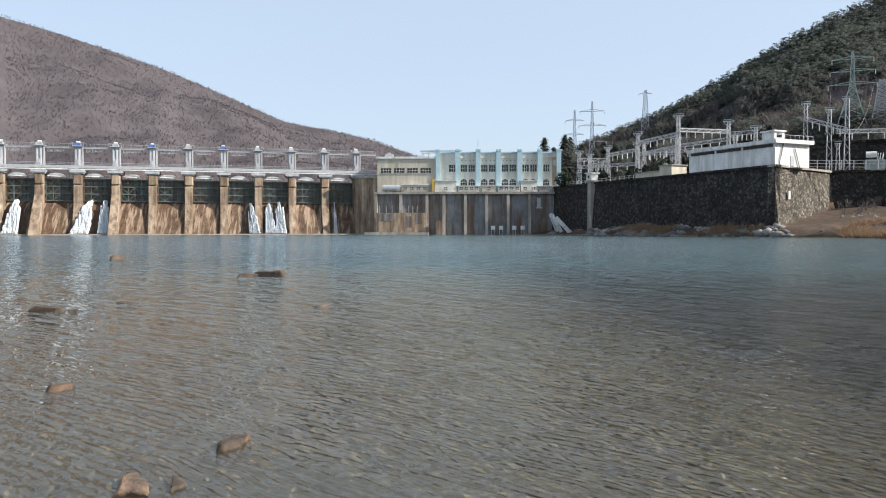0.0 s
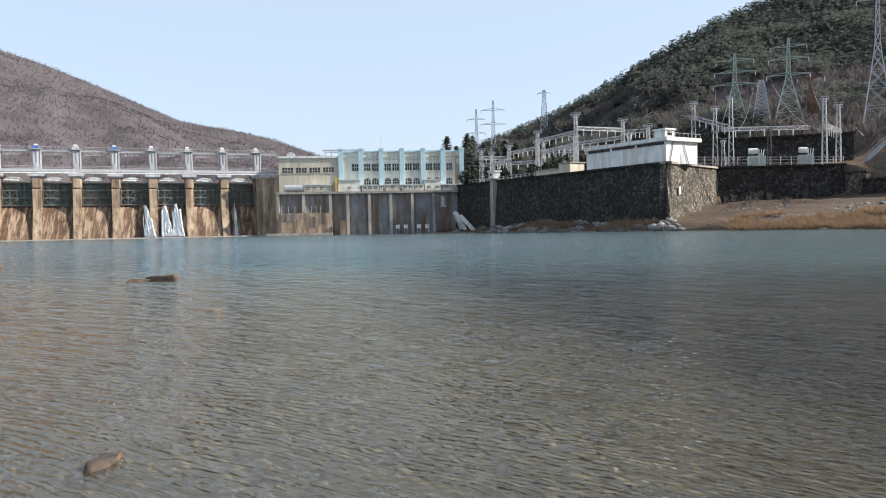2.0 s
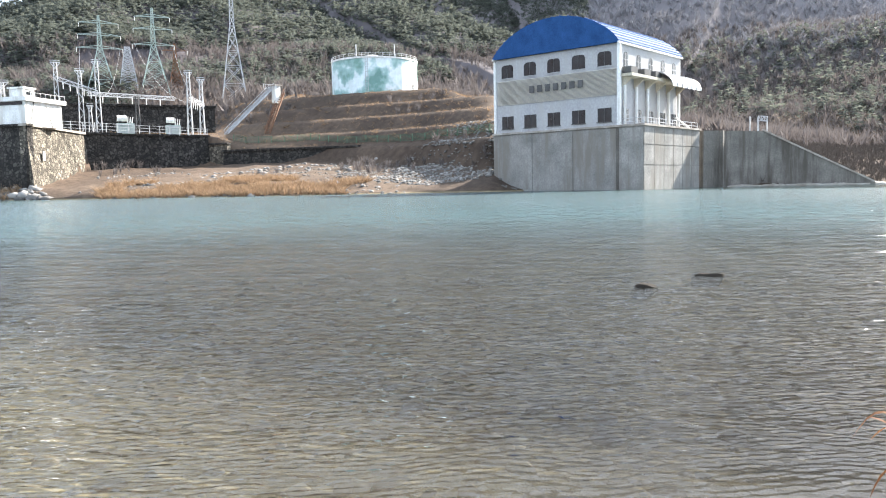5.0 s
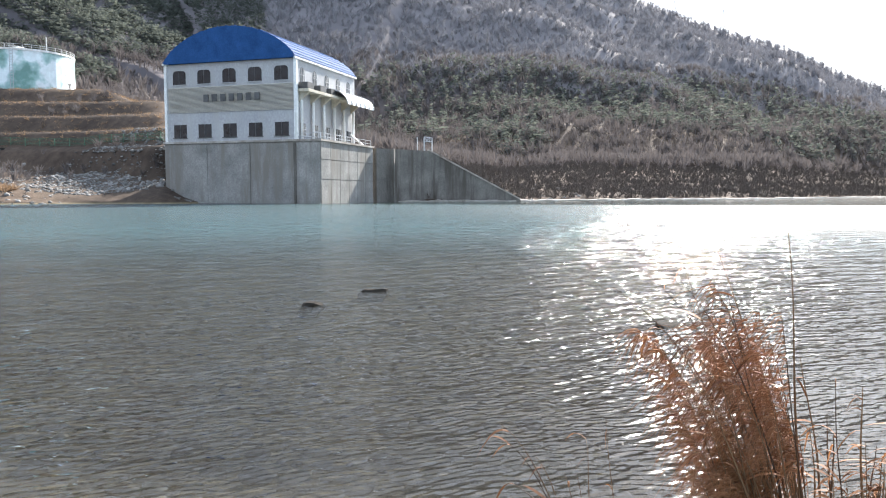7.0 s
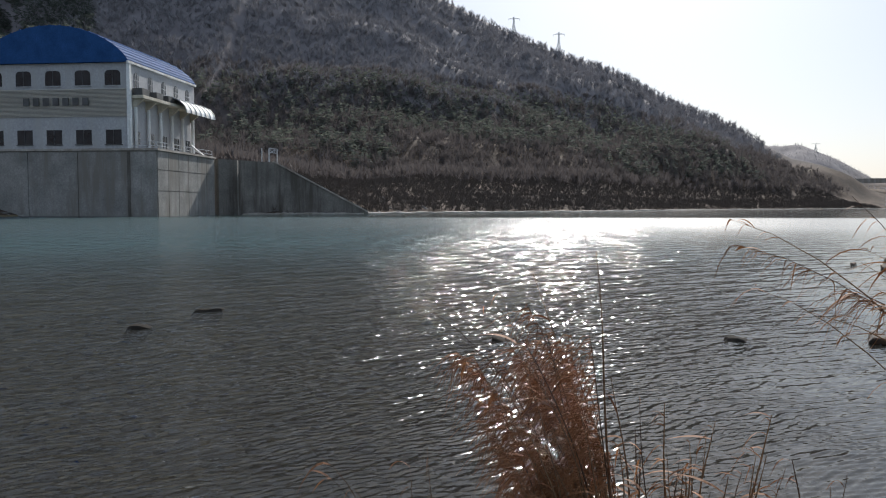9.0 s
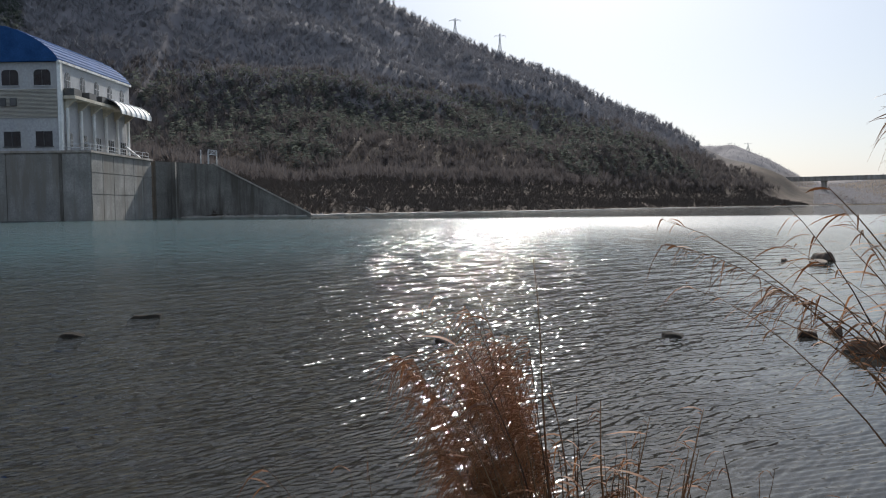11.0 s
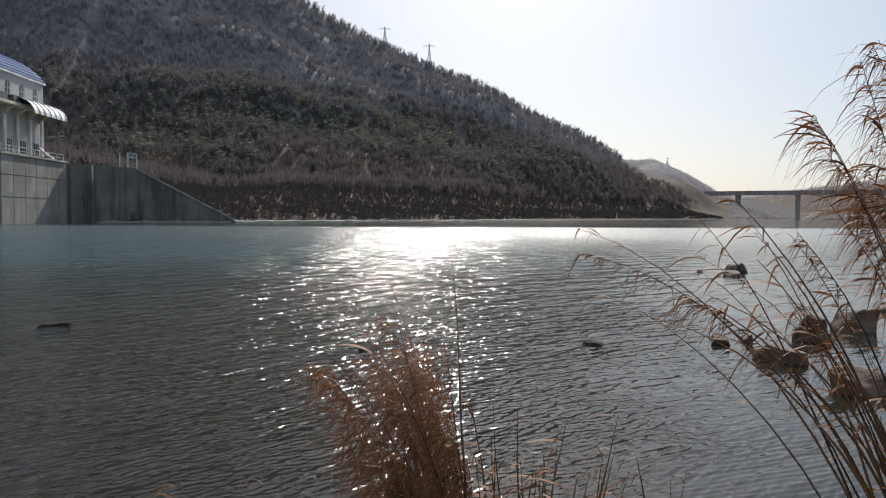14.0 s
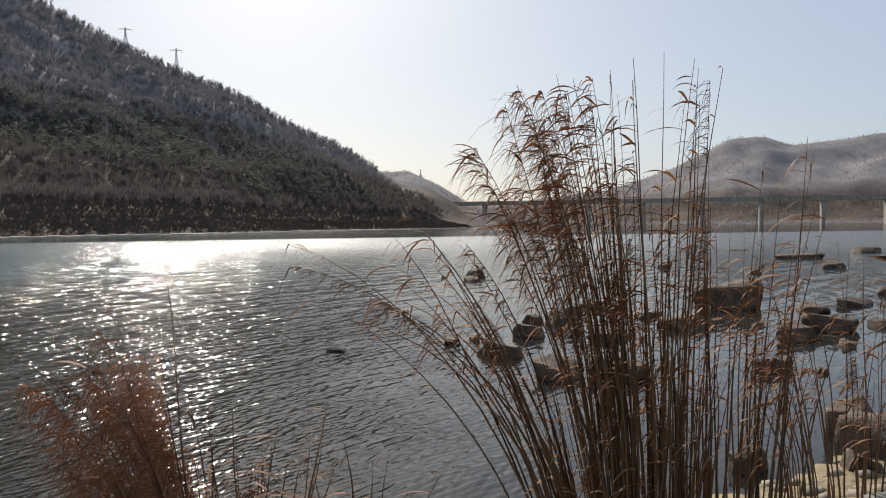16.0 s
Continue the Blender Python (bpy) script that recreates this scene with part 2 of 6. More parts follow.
def water_material():
    """Clear shallows that turn teal and murky away from the near bank; wind ripples, calmer in the lee downstream."""
    m, nodes, links, bsdf = nodes_of("river water")
    nodes.remove(bsdf)
    geom = nodes.new("ShaderNodeNewGeometry")
    at = geom.outputs["Position"]

    def maths(op, a, b=None, c=None):
        n = nodes.new("ShaderNodeMath")
        n.operation = op
        for sock, v in zip(n.inputs, (a, b, c)):
            if v is None:
                continue
            if isinstance(v, (int, float)):
                sock.default_value = v
            else:
                links.new(v, sock)
        return n.outputs[0]

    sep = nodes.new("ShaderNodeSeparateXYZ")
    links.new(at, sep.inputs[0])
    x, y = sep.outputs[0], sep.outputs[1]
    far = maths("SQRT", maths("ADD", maths("MULTIPLY", x, x), maths("MULTIPLY", y, y)))
    patches = noise_of(nodes, links, at, 0.05, 3)
    # lee: the strip downstream, where y falls below about a quarter of x
    lee = maths("ADD", maths("ADD", maths("MULTIPLY", y, 1.0), maths("MULTIPLY", x, 0.22)), maths("MULTIPLY", maths("SUBTRACT", patches, 0.5), 8.0))
    calm = nodes.new("ShaderNodeMapRange")
    for k, v in ((1, -2.5), (2, 3.5), (3, 0.1), (4, 1.0)):
        calm.inputs[k].default_value = v
    links.new(lee, calm.inputs[0])
    # a still strip under the steep far bank
    still = nodes.new("ShaderNodeMapRange")
    for k, v in ((1, 112.0), (2, 126.0), (3, 1.0), (4, 0.2)):
        still.inputs[k].default_value = v
    links.new(x, still.inputs[0])
    rot = nodes.new("ShaderNodeVectorRotate")
    rot.rotation_type = "Z_AXIS"
    rot.inputs["Angle"].default_value = radians(-36)
    links.new(at, rot.inputs["Vector"])

    def grown(r0, r1, a, b):
        # longer waves need a longer run of open water
        n = nodes.new("ShaderNodeMapRange")
        for k, v in ((1, r0), (2, r1), (3, a), (4, b)):
            n.inputs[k].default_value = v
        links.new(far, n.inputs[0])
        return n.outputs[0]

    def vmath(op, a, b):
        n = nodes.new("ShaderNodeVectorMath")
        n.operation = op
        for sock, v in zip(n.inputs, (a, b)):
            if isinstance(v, tuple):
                sock.default_value = v
            else:
                links.new(v, sock)
        return n.outputs[0]

    def ripples(stretch, strength, detail=1.5):
        """The tilt of the surface by waves of one size, steeper across their crests than along them."""
        mp = nodes.new("ShaderNodeMapping")
        mp.inputs["Scale"].default_value = stretch
        links.new(rot.outputs[0], mp.inputs[0])
        n = nodes.new("ShaderNodeTexNoise")
        n.inputs["Scale"].default_value, n.inputs["Detail"].default_value, n.inputs["Roughness"].default_value = 1.0, detail, 0.5
        links.new(mp.outputs[0], n.inputs["Vector"])
        tilt = vmath("MULTIPLY", vmath("SUBTRACT", n.outputs["Color"], (0.5, 0.5, 0.5)), (1.0, 0.62, 0.0))
        sc = nodes.new("ShaderNodeVectorMath")
        sc.operation = "SCALE"
        links.new(tilt, sc.inputs[0])
        links.new(maths("MULTIPLY", maths("MULTIPLY", strength, calm.outputs[0]), still.outputs[0]), sc.inputs["Scale"])
        return sc.outputs[0]

    warp = nodes.new("ShaderNodeTexNoise")
    warp.inputs["Scale"].default_value, warp.inputs["Detail"].default_value = 1.3, 2.0
    links.new(rot.outputs[0], warp.inputs["Vector"])
    bends = nodes.new("ShaderNodeSeparateXYZ")
    links.new(warp.outputs["Color"], bends.inputs[0])
    gust = nodes.new("ShaderNodeTexNoise")
    gust.inputs["Scale"].default_value, gust.inputs["Detail"].default_value = 0.9, 3.0
    links.new(at, gust.inputs["Vector"])
    gusts = nodes.new("ShaderNodeSeparateXYZ")
    links.new(gust.outputs["Color"], gusts.inputs[0])
    along = nodes.new("ShaderNodeSeparateXYZ")
    links.new(rot.outputs[0], along.inputs[0])
    bay = nodes.new("ShaderNodeMapRange")
    for k, v in ((1, -3.0), (2, 4.0), (3, 0.5), (4, 1.0)):
        bay.inputs[k].default_value = v
    links.new(maths("ADD", x, maths("MULTIPLY", y, 0.25)), bay.inputs[0])

    def train(wave, turn, steep, k):
        """One train of wind waves: long faces and steep narrow backs across the wind, bent by the water's drift and broken into groups."""
        c, d = math.cos(turn), math.sin(turn)
        run = maths("ADD", maths("MULTIPLY", along.outputs[0], c * math.tau / wave), maths("MULTIPLY", along.outputs[1], d * math.tau / wave))
        phase = maths("ADD", run, maths("MULTIPLY", bends.outputs[k % 3], 2.6 / wave ** 0.8))
        shape = maths("MULTIPLY_ADD", maths("POWER", maths("MULTIPLY_ADD", maths("SINE", phase), 0.5, 0.5), 3.0), 2.2, -0.62)
        reach = math.sqrt(wave * 800)
        size = maths("MULTIPLY", grown(reach * 1.25, reach * 2.6, steep, steep * 0.3), grown(reach * 0.4, reach * 0.8, 0.15, 1.0))
        size = maths("MULTIPLY", size, maths("MULTIPLY_ADD", gusts.outputs[(k + 1) % 3], 2.6, -0.3))
        slope = maths("MULTIPLY", shape, maths("MULTIPLY", size, maths("MULTIPLY", maths("MULTIPLY", calm.outputs[0], still.outputs[0]), bay.outputs[0])))
        v = nodes.new("ShaderNodeCombineXYZ")
        links.new(maths("MULTIPLY", slope, c), v.inputs[0])
        links.new(maths("MULTIPLY", slope, d), v.inputs[1])
        return v.outputs[0]

    tilt = vmath("ADD", ripples((24.0, 10.0, 1), grown(4.0, 24.0, 0.10, 0.5), 2.0), ripples((7.0, 2.4, 1), grown(7.0, 26.0, 0.15, 1.1)))
    tilt = vmath("ADD", tilt, ripples((2.2, 0.8, 1), grown(14.0, 40.0, 0.1, 0.75)))
    tilt = vmath("ADD", tilt, ripples((0.45, 0.2, 1), grown(40.0, 100.0, 0.0, 0.7)))
    for k, wave in enumerate((0.07, 0.085, 0.105, 0.13, 0.16, 0.2, 0.25, 0.31, 0.39, 0.5, 0.65, 0.85, 1.1, 1.5)):
        turn, steep = (0.15, -0.32, 0.28, -0.08, 0.42, -0.2)[k % 6], 0.23 - 0.004 * k
        tilt = vmath("ADD", tilt, train(wave, turn, steep, k))
    back = nodes.new("ShaderNodeVectorRotate")
    back.rotation_type = "Z_AXIS"
    back.inputs["Angle"].default_value = radians(36)
    links.new(tilt, back.inputs["Vector"])
    normal = nodes.new("ShaderNodeVectorMath")
    normal.operation = "NORMALIZE"
    links.new(vmath("ADD", back.outputs[0], geom.outputs["Normal"]), normal.inputs[0])
    murk = nodes.new("ShaderNodeMapRange")
    for k, v in ((1, 4.0), (2, 34.0), (3, 0.2), (4, 0.93)):
        murk.inputs[k].default_value = v
    links.new(maths("ADD", far, maths("MULTIPLY", maths("SUBTRACT", patches, 0.5), 10.0)), murk.inputs[0])
    clear = nodes.new("ShaderNodeBsdfTransparent")
    clear.inputs[0].default_value = (0.86, 0.88, 0.82, 1)
    body = nodes.new("ShaderNodeBsdfDiffuse")
    tone = nodes.new("ShaderNodeMapRange")
    for k, v in ((1, 6.0), (2, 40.0), (3, 0.0), (4, 1.0)):
        tone.inputs[k].default_value = v
    links.new(far, tone.inputs[0])
    pale = ramp(nodes, links, tone.outputs[0], [(0.0, (0.215, 0.19, 0.145)), (0.45, (0.15, 0.16, 0.14)), (1.0, (0.068, 0.12, 0.134))])
    dark_body = ramp(nodes, links, tone.outputs[0], [(0.0, (0.034, 0.032, 0.029)), (0.35, (0.042, 0.046, 0.045)), (1.0, (0.05, 0.08, 0.084))])
    # eastward the body turns from pale to dark and hides more of the bed
    eastward = nodes.new("ShaderNodeMapRange")
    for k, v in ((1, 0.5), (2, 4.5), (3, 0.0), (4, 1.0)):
        eastward.inputs[k].default_value = v
    links.new(maths("ADD", x, maths("MULTIPLY", maths("SUBTRACT", patches, 0.5), 5.0)), eastward.inputs[0])
    links.new(mixed(nodes, links, pale, dark_body, eastward.outputs[0]), body.inputs[0])
    inside = nodes.new("ShaderNodeMixShader")
    links.new(maths("MAXIMUM", murk.outputs[0], maths("MULTIPLY", eastward.outputs[0], 0.6)), inside.inputs[0])
    links.new(clear.outputs[0], inside.inputs[1])
    links.new(body.outputs[0], inside.inputs[2])
    gloss = nodes.new("ShaderNodeBsdfGlossy")
    # ripples too small to resolve far out act as a rougher surface
    ruffle = nodes.new("ShaderNodeMapRange")
    for k, v in ((1, 6.0), (2, 70.0), (3, 0.06), (4, 0.15)):
        ruffle.inputs[k].default_value = v
    links.new(far, ruffle.inputs[0])
    links.new(maths("MULTIPLY", ruffle.outputs[0], maths("MULTIPLY_ADD", still.outputs[0], 0.7, 0.3)), gloss.inputs["Roughness"])
    links.new(normal.outputs[0], gloss.inputs["Normal"])
    fr = nodes.new("ShaderNodeFresnel")
    fr.inputs[0].default_value = 1.33
    links.new(normal.outputs[0], fr.inputs[1])
    top = nodes.new("ShaderNodeMixShader")
    links.new(fr.outputs[0], top.inputs[0])
    links.new(inside.outputs[0], top.inputs[1])
    links.new(gloss.outputs[0], top.inputs[2])
    links.new(top.outputs[0], nodes["Material Output"].inputs[0])
    return m


GROUND, WATER = ground_material(), water_material()


# ---- mesh helpers ----
class Geo:
    """Collects simple solids into one mesh."""

    def __init__(self):
        self.v, self.f = [], []

    def add(self, verts, faces):
        n = len(self.v)
        self.v.extend(tuple(p) for p in verts)
        self.f.extend(tuple(i + n for i in q) for q in faces)
        return self

    def box(self, x0, y0, z0, x1, y1, z1):
        return self.prism([(x0, y0), (x1, y0), (x1, y1), (x0, y1)], z0, z1)

    def prism(self, poly, z0, z1):
        n = len(poly)
        return self.add([(x, y, z0) for x, y in poly] + [(x, y, z1) for x, y in poly],
                        [tuple(range(n))[::-1], tuple(range(n, 2 * n))] + [(i, (i + 1) % n, n + (i + 1) % n, n + i) for i in range(n)])

    def slab(self, profile, x0, x1):
        """A profile in the y-z plane, carried along x."""
        n = len(profile)
        return self.add([(x0, y, z) for y, z in profile] + [(x1, y, z) for y, z in profile],
                        [tuple(range(n)), tuple(range(n, 2 * n))[::-1]] + [(n + i, n + (i + 1) % n, (i + 1) % n, i) for i in range(n)])

    def beam(self, p, q, w, w2=None, sides=4):
        p, q = Vector(p), Vector(q)
        d = q - p
        if d.length < 1e-6:
            return self
        a = d.cross(Vector((0, 0, 1)))
        a = Vector((1, 0, 0)) if a.length < 1e-4 * d.length else a.normalized()
        b = d.normalized().cross(a)
        ring = [(math.cos(math.tau * (k + 0.5) / sides), math.sin(math.tau * (k + 0.5) / sides)) for k in range(sides)]
        w2 = w if w2 is None else w2
        s = 0.7071 if sides == 4 else 0.5
        return self.add([p + (a * c + b * e) * w * s for c, e in ring] + [q + (a * c + b * e) * w2 * s for c, e in ring],
                        [tuple(range(sides))[::-1], tuple(range(sides, 2 * sides))] + [(i, (i + 1) % sides, sides + (i + 1) % sides, sides + i) for i in range(sides)])

    def strand(self, pts, w, sides=3):
        """A tapering stem along points."""
        n, ring = len(pts), []
        for k, p in enumerate(pts):
            d = (Vector(pts[min(k + 1, n - 1)]) - Vector(pts[max(k - 1, 0)])).normalized()
            a = d.cross(Vector((0.3, 0.9, 0.1))).normalized()
            b = d.cross(a)
            r = w * (1 - 0.85 * k / (n - 1))
            ring += [Vector(p) + (a * math.cos(math.tau * j / sides) + b * math.sin(math.tau * j / sides)) * r for j in range(sides)]
        return self.add(ring, [(k * sides + j, k * sides + (j + 1) % sides, (k + 1) * sides + (j + 1) % sides, (k + 1) * sides + j) for k in range(n - 1) for j in range(sides)])

    def blade(self, pts, w, side):
        n = len(pts)
        s = Vector(side)
        vs = []
        for k, p in enumerate(pts):
            r = w * math.sin(math.pi * (0.12 + 0.86 * k / (n - 1)))
            vs += [Vector(p) - s * r, Vector(p) + s * r]
        return self.add(vs, [(2 * k, 2 * k + 1, 2 * k + 3, 2 * k + 2) for k in range(n - 1)])

    def mesh(self, name, smooth=False):
        me = bpy.data.meshes.new(name)
        me.from_pydata([tuple(p) for p in self.v], [], self.f)
        me.update()
        if smooth:
            me.polygons.foreach_set("use_smooth", [True] * len(me.polygons))
        return me


def part(name, geo, material, parent=None, label="", smooth=False):
    me = geo.mesh(name, smooth) if isinstance(geo, Geo) else geo
    if not me.materials:
        me.materials.append(material)
    ob = new(name, me)
    ob.parent = parent
    return tagged(ob, label)


def thing(name, label, category, m=None, group="", kind=""):
    ob = new(name)
    if m is not None:
        ob.matrix_world = m
    return tagged(ob, label, category, group, kind)


def fbm(x, y, scale, octaves=4, seed=0.0):
    """Smooth noise on arrays."""
    out, amp = np.zeros_like(x), 1.0
    for o in range(octaves):
        s = scale * 2 ** o
        xs, ys = x * s + 17.3 * o + seed, y * s - 9.1 * o + seed * 1.7
        xi, yi = np.floor(xs), np.floor(ys)
        fx, fy = xs - xi, ys - yi
        fx, fy = fx * fx * (3 - 2 * fx), fy * fy * (3 - 2 * fy)

        def h(a, b):
            v = np.sin(a * 127.1 + b * 311.7) * 43758.5453
            return v - np.floor(v)
        n = (h(xi, yi) * (1 - fx) + h(xi + 1, yi) * fx) * (1 - fy) + (h(xi, yi + 1) * (1 - fx) + h(xi + 1, yi + 1) * fx) * fy
        out += amp * (n - 0.5)
        amp *= 0.5
    return out


# ---- the land ----
# bearing (degrees from north, left positive), far shore, foot of the bank walls, height at the foot, on top, and fifty metres behind
SOUTH_BANK = [
    (-180, 900, 960, 3, 3, 6), (-121, 900, 960, 3, 3, 6), (-116.5, 620, 680, 4, 4, 9), (-112, 480, 530, 4, 4, 10), (-107, 400, 450, 4, 4, 11), (-97, 237, 290, 5, 5, 13),
    (-84, 186, 225, 5, 5, 12), (-80.3, 172, 178, 0.4, 1.5, 7), (-70, 160, 166, 0.3, 10.4, 13), (-58.5, 149, 163, 0.5, 10.4, 20)]
NORTH_BANK = [
    (-55, 146, 160, 5.0, 10.5, 25), (-50, 148, 182, 6.5, 10.8, 30), (-45, 150, 198, 7.5, 11, 34), (-37, 152, 218, 8.3, 12.8, 30), (-34.6, 155, 224, 8.2, 16.6, 21),
    (-27, 170, 216, 7, 16.4, 18), (-23.3, 182, 190, 3.4, 16.0, 16.5), (-15, 207, 222.5, 3.0, 16.0, 16.5), (-8.2, 252, 266, 1.8, 16.0, 16.5), (5, 290, 300, -2, 12, 14)]
BANK = np.array(SOUTH_BANK + NORTH_BANK)
NEAR_BANK = [(-90, 55), (-12, 10), (-3, 3.4), (0.5, 3.7), (3.1, 2.0), (3.9, 0.2), (4.2, -2.2), (4.3, -4.4), (5.6, -8.0), (9, -14), (16, -25), (30, -46), (75, -110), (420, -640)]
# crest points of the hills
WEST_RIDGE = [(-1000, 760, 330), (-596, 1042, 292), (-400, 1131, 235), (-244, 1175, 169), (-108, 1195, 143), (-38, 1200, 117), (150, 1250, 50)]
EAST_RIDGE = [(60, 600, 46), (98, 592, 60), (160, 578, 86), (212, 561, 114), (246, 547, 136), (272, 535, 148), (400, 520, 205), (620, 450, 300), (690, 200, 258),
              (699, 49, 186), (700, -1, 161), (699, -47, 140), (692, -110, 118), (683, -157, 90), (673, -193, 74), (657, -244, 42), (649, -263, 37), (637, -290, 25), (628, -306, 8)]
BEND_RIDGE = [(1400, -420, 110), (1413, -503, 108), (1402, -534, 112), (1377, -595, 80), (1350, -645, 42), (1330, -700, 5)]
SOUTH_RIDGE = [(1066, -745, 55), (989, -844, 94), (937, -901, 136), (902, -936, 138), (873, -963, 122), (815, -1013, 127), (780, -1040, 133), (500, -1150, 150)]
FAR_RIDGE = [(1900, -800, 50), (1700, -1150, 90), (1500, -1500, 120), (1200, -1800, 170)]
RIDGES = [(WEST_RIDGE, 620, 1.2), (EAST_RIDGE, 520, 1.85), (BEND_RIDGE, 380, 1.2), (SOUTH_RIDGE, 420, 1.2), (FAR_RIDGE, 500, 1.2)]  # with the reach of the slope and its curve


def polyline_distance(x, y, pts):
    """Distance to a polyline, the share-weighted third value there, and the side (positive to the right of its run)."""
    best, val, side = np.full(x.shape, 1e9), np.zeros(x.shape), np.zeros(x.shape)
    for p, q in zip(pts, pts[1:]):
        dx, dy = q[0] - p[0], q[1] - p[1]
        t = np.clip(((x - p[0]) * dx + (y - p[1]) * dy) / (dx * dx + dy * dy), 0, 1)
        d = np.hypot(x - p[0] - t * dx, y - p[1] - t * dy)
        near = d < best
        best = np.where(near, d, best)
        side = np.where(near, (x - p[0]) * dy - (y - p[1]) * dx, side)
        if len(p) > 2:
            val = np.where(near, p[2] + t * (q[2] - p[2]), val)
    return best, val, side


def land_height(x, y):
    x, y = np.asarray(x, float), np.asarray(y, float)
    az, r = np.degrees(np.arctan2(-x, y)), np.hypot(x, y)
    shore, foot, z0, z1, z2 = (np.interp(az, BANK[:, 0], BANK[:, k]) for k in range(1, 6))
    s = r - shore - 3 * fbm(x, y, 0.06, 3)
    up = np.clip(s / np.maximum(foot - shore, 2), 0, 1)
    bank = z0 * up ** 0.85 + np.where((s > 1.5) & (r < foot), 1.0 * fbm(x, y, 0.16, 4), 0)
    step = np.clip((r - foot - 0.6) / 2.0, 0, 1)
    beyond = np.clip(r - foot - 3, 0, None)
    bank = np.where(r > foot, z0 + (z1 - z0) * step + (z2 - z1) * np.clip(beyond / 50, 0, 1) + 0.06 * np.clip(beyond - 50, 0, 150), bank)
    # grass terraces under the water tank
    terrace = np.clip((az + 64) / 3, 0, 1) * np.clip((-36 - az) / 2, 0, 1) * np.clip((r - foot - 4) / 6, 0, 1)
    bank = bank + terrace * 0.9 * np.sin(bank * math.tau / 4.6)
    near, _, side = polyline_distance(x, y, NEAR_BANK)
    bed = -np.clip(0.10 + 0.010 * near + 0.05 * np.clip(near - 24, 0, None), 0, 2.5) + 0.10 * fbm(x, y, 0.35, 3)
    z = np.where(s > 0, bank, np.maximum(bed, -2.6))
    z = np.where((s <= 0) & (s > -8), np.minimum(z, -0.03), z)
    mine = np.clip(0.02 + 0.16 * near, 0, 0.22) + 0.012 * near + 0.05 * fbm(x, y, 1.1, 3)
    z = np.where(side > 0, np.minimum(mine, 9), z)
    pad = np.hypot(x - 187.5, y - 177.5)
    z = np.where(pad < 50, np.minimum(z, 30.6 + np.clip(pad - 22, 0, None) * 0.3), z)
    for pts, reach, power in RIDGES:
        d, h, _ = polyline_distance(x, y, pts)
        hill = h * np.clip(1 - d / reach, 0, 1) ** power
        hill = hill + np.clip(hill / 60, 0, 1) * (26 * fbm(x, y, 1 / 140, 3) + 7 * fbm(x, y, 1 / 35, 3)) * np.clip(d / 60, 0.15, 1)
        hill = hill * np.clip((pad - 24) / 40, 0, 1)
        z = np.where(s > 0, np.maximum(z, hill * np.clip((s - 25) / 140, 0, 1)), z)
    return z


def build_ground():
    rings = np.concatenate([[0.05], np.geomspace(0.6, 22, 75), np.geomspace(23, 128, 34), np.arange(130, 330, 1.6), np.geomspace(332, 1650, 130), np.geomspace(1700, 4600, 14)])
    turns = np.concatenate([np.arange(-150, 46, 0.6), np.arange(48, 210, 3.0)])
    a, r = np.meshgrid(np.radians(turns), rings, indexing="ij")
    x, y = -np.sin(a) * r, np.cos(a) * r
    z = land_height(x, y)
    n, m = x.shape
    idx = np.arange(n * m).reshape(n, m)
    nxt = np.roll(idx, -1, 0)
    faces = np.stack([idx[:, :-1], idx[:, 1:], nxt[:, 1:], nxt[:, :-1]], -1).reshape(-1, 4)
    me = bpy.data.meshes.new("ground")
    me.from_pydata(np.stack([x, y, z], -1).reshape(-1, 3).tolist(), [], faces.tolist())
    me.polygons.foreach_set("use_smooth", [True] * len(me.polygons))
    ob = part("ground", me, GROUND)
    return tagged(ob, "brown winter earth and dry grass rising from the river to wooded hills", "ground", kind="structure")


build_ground()


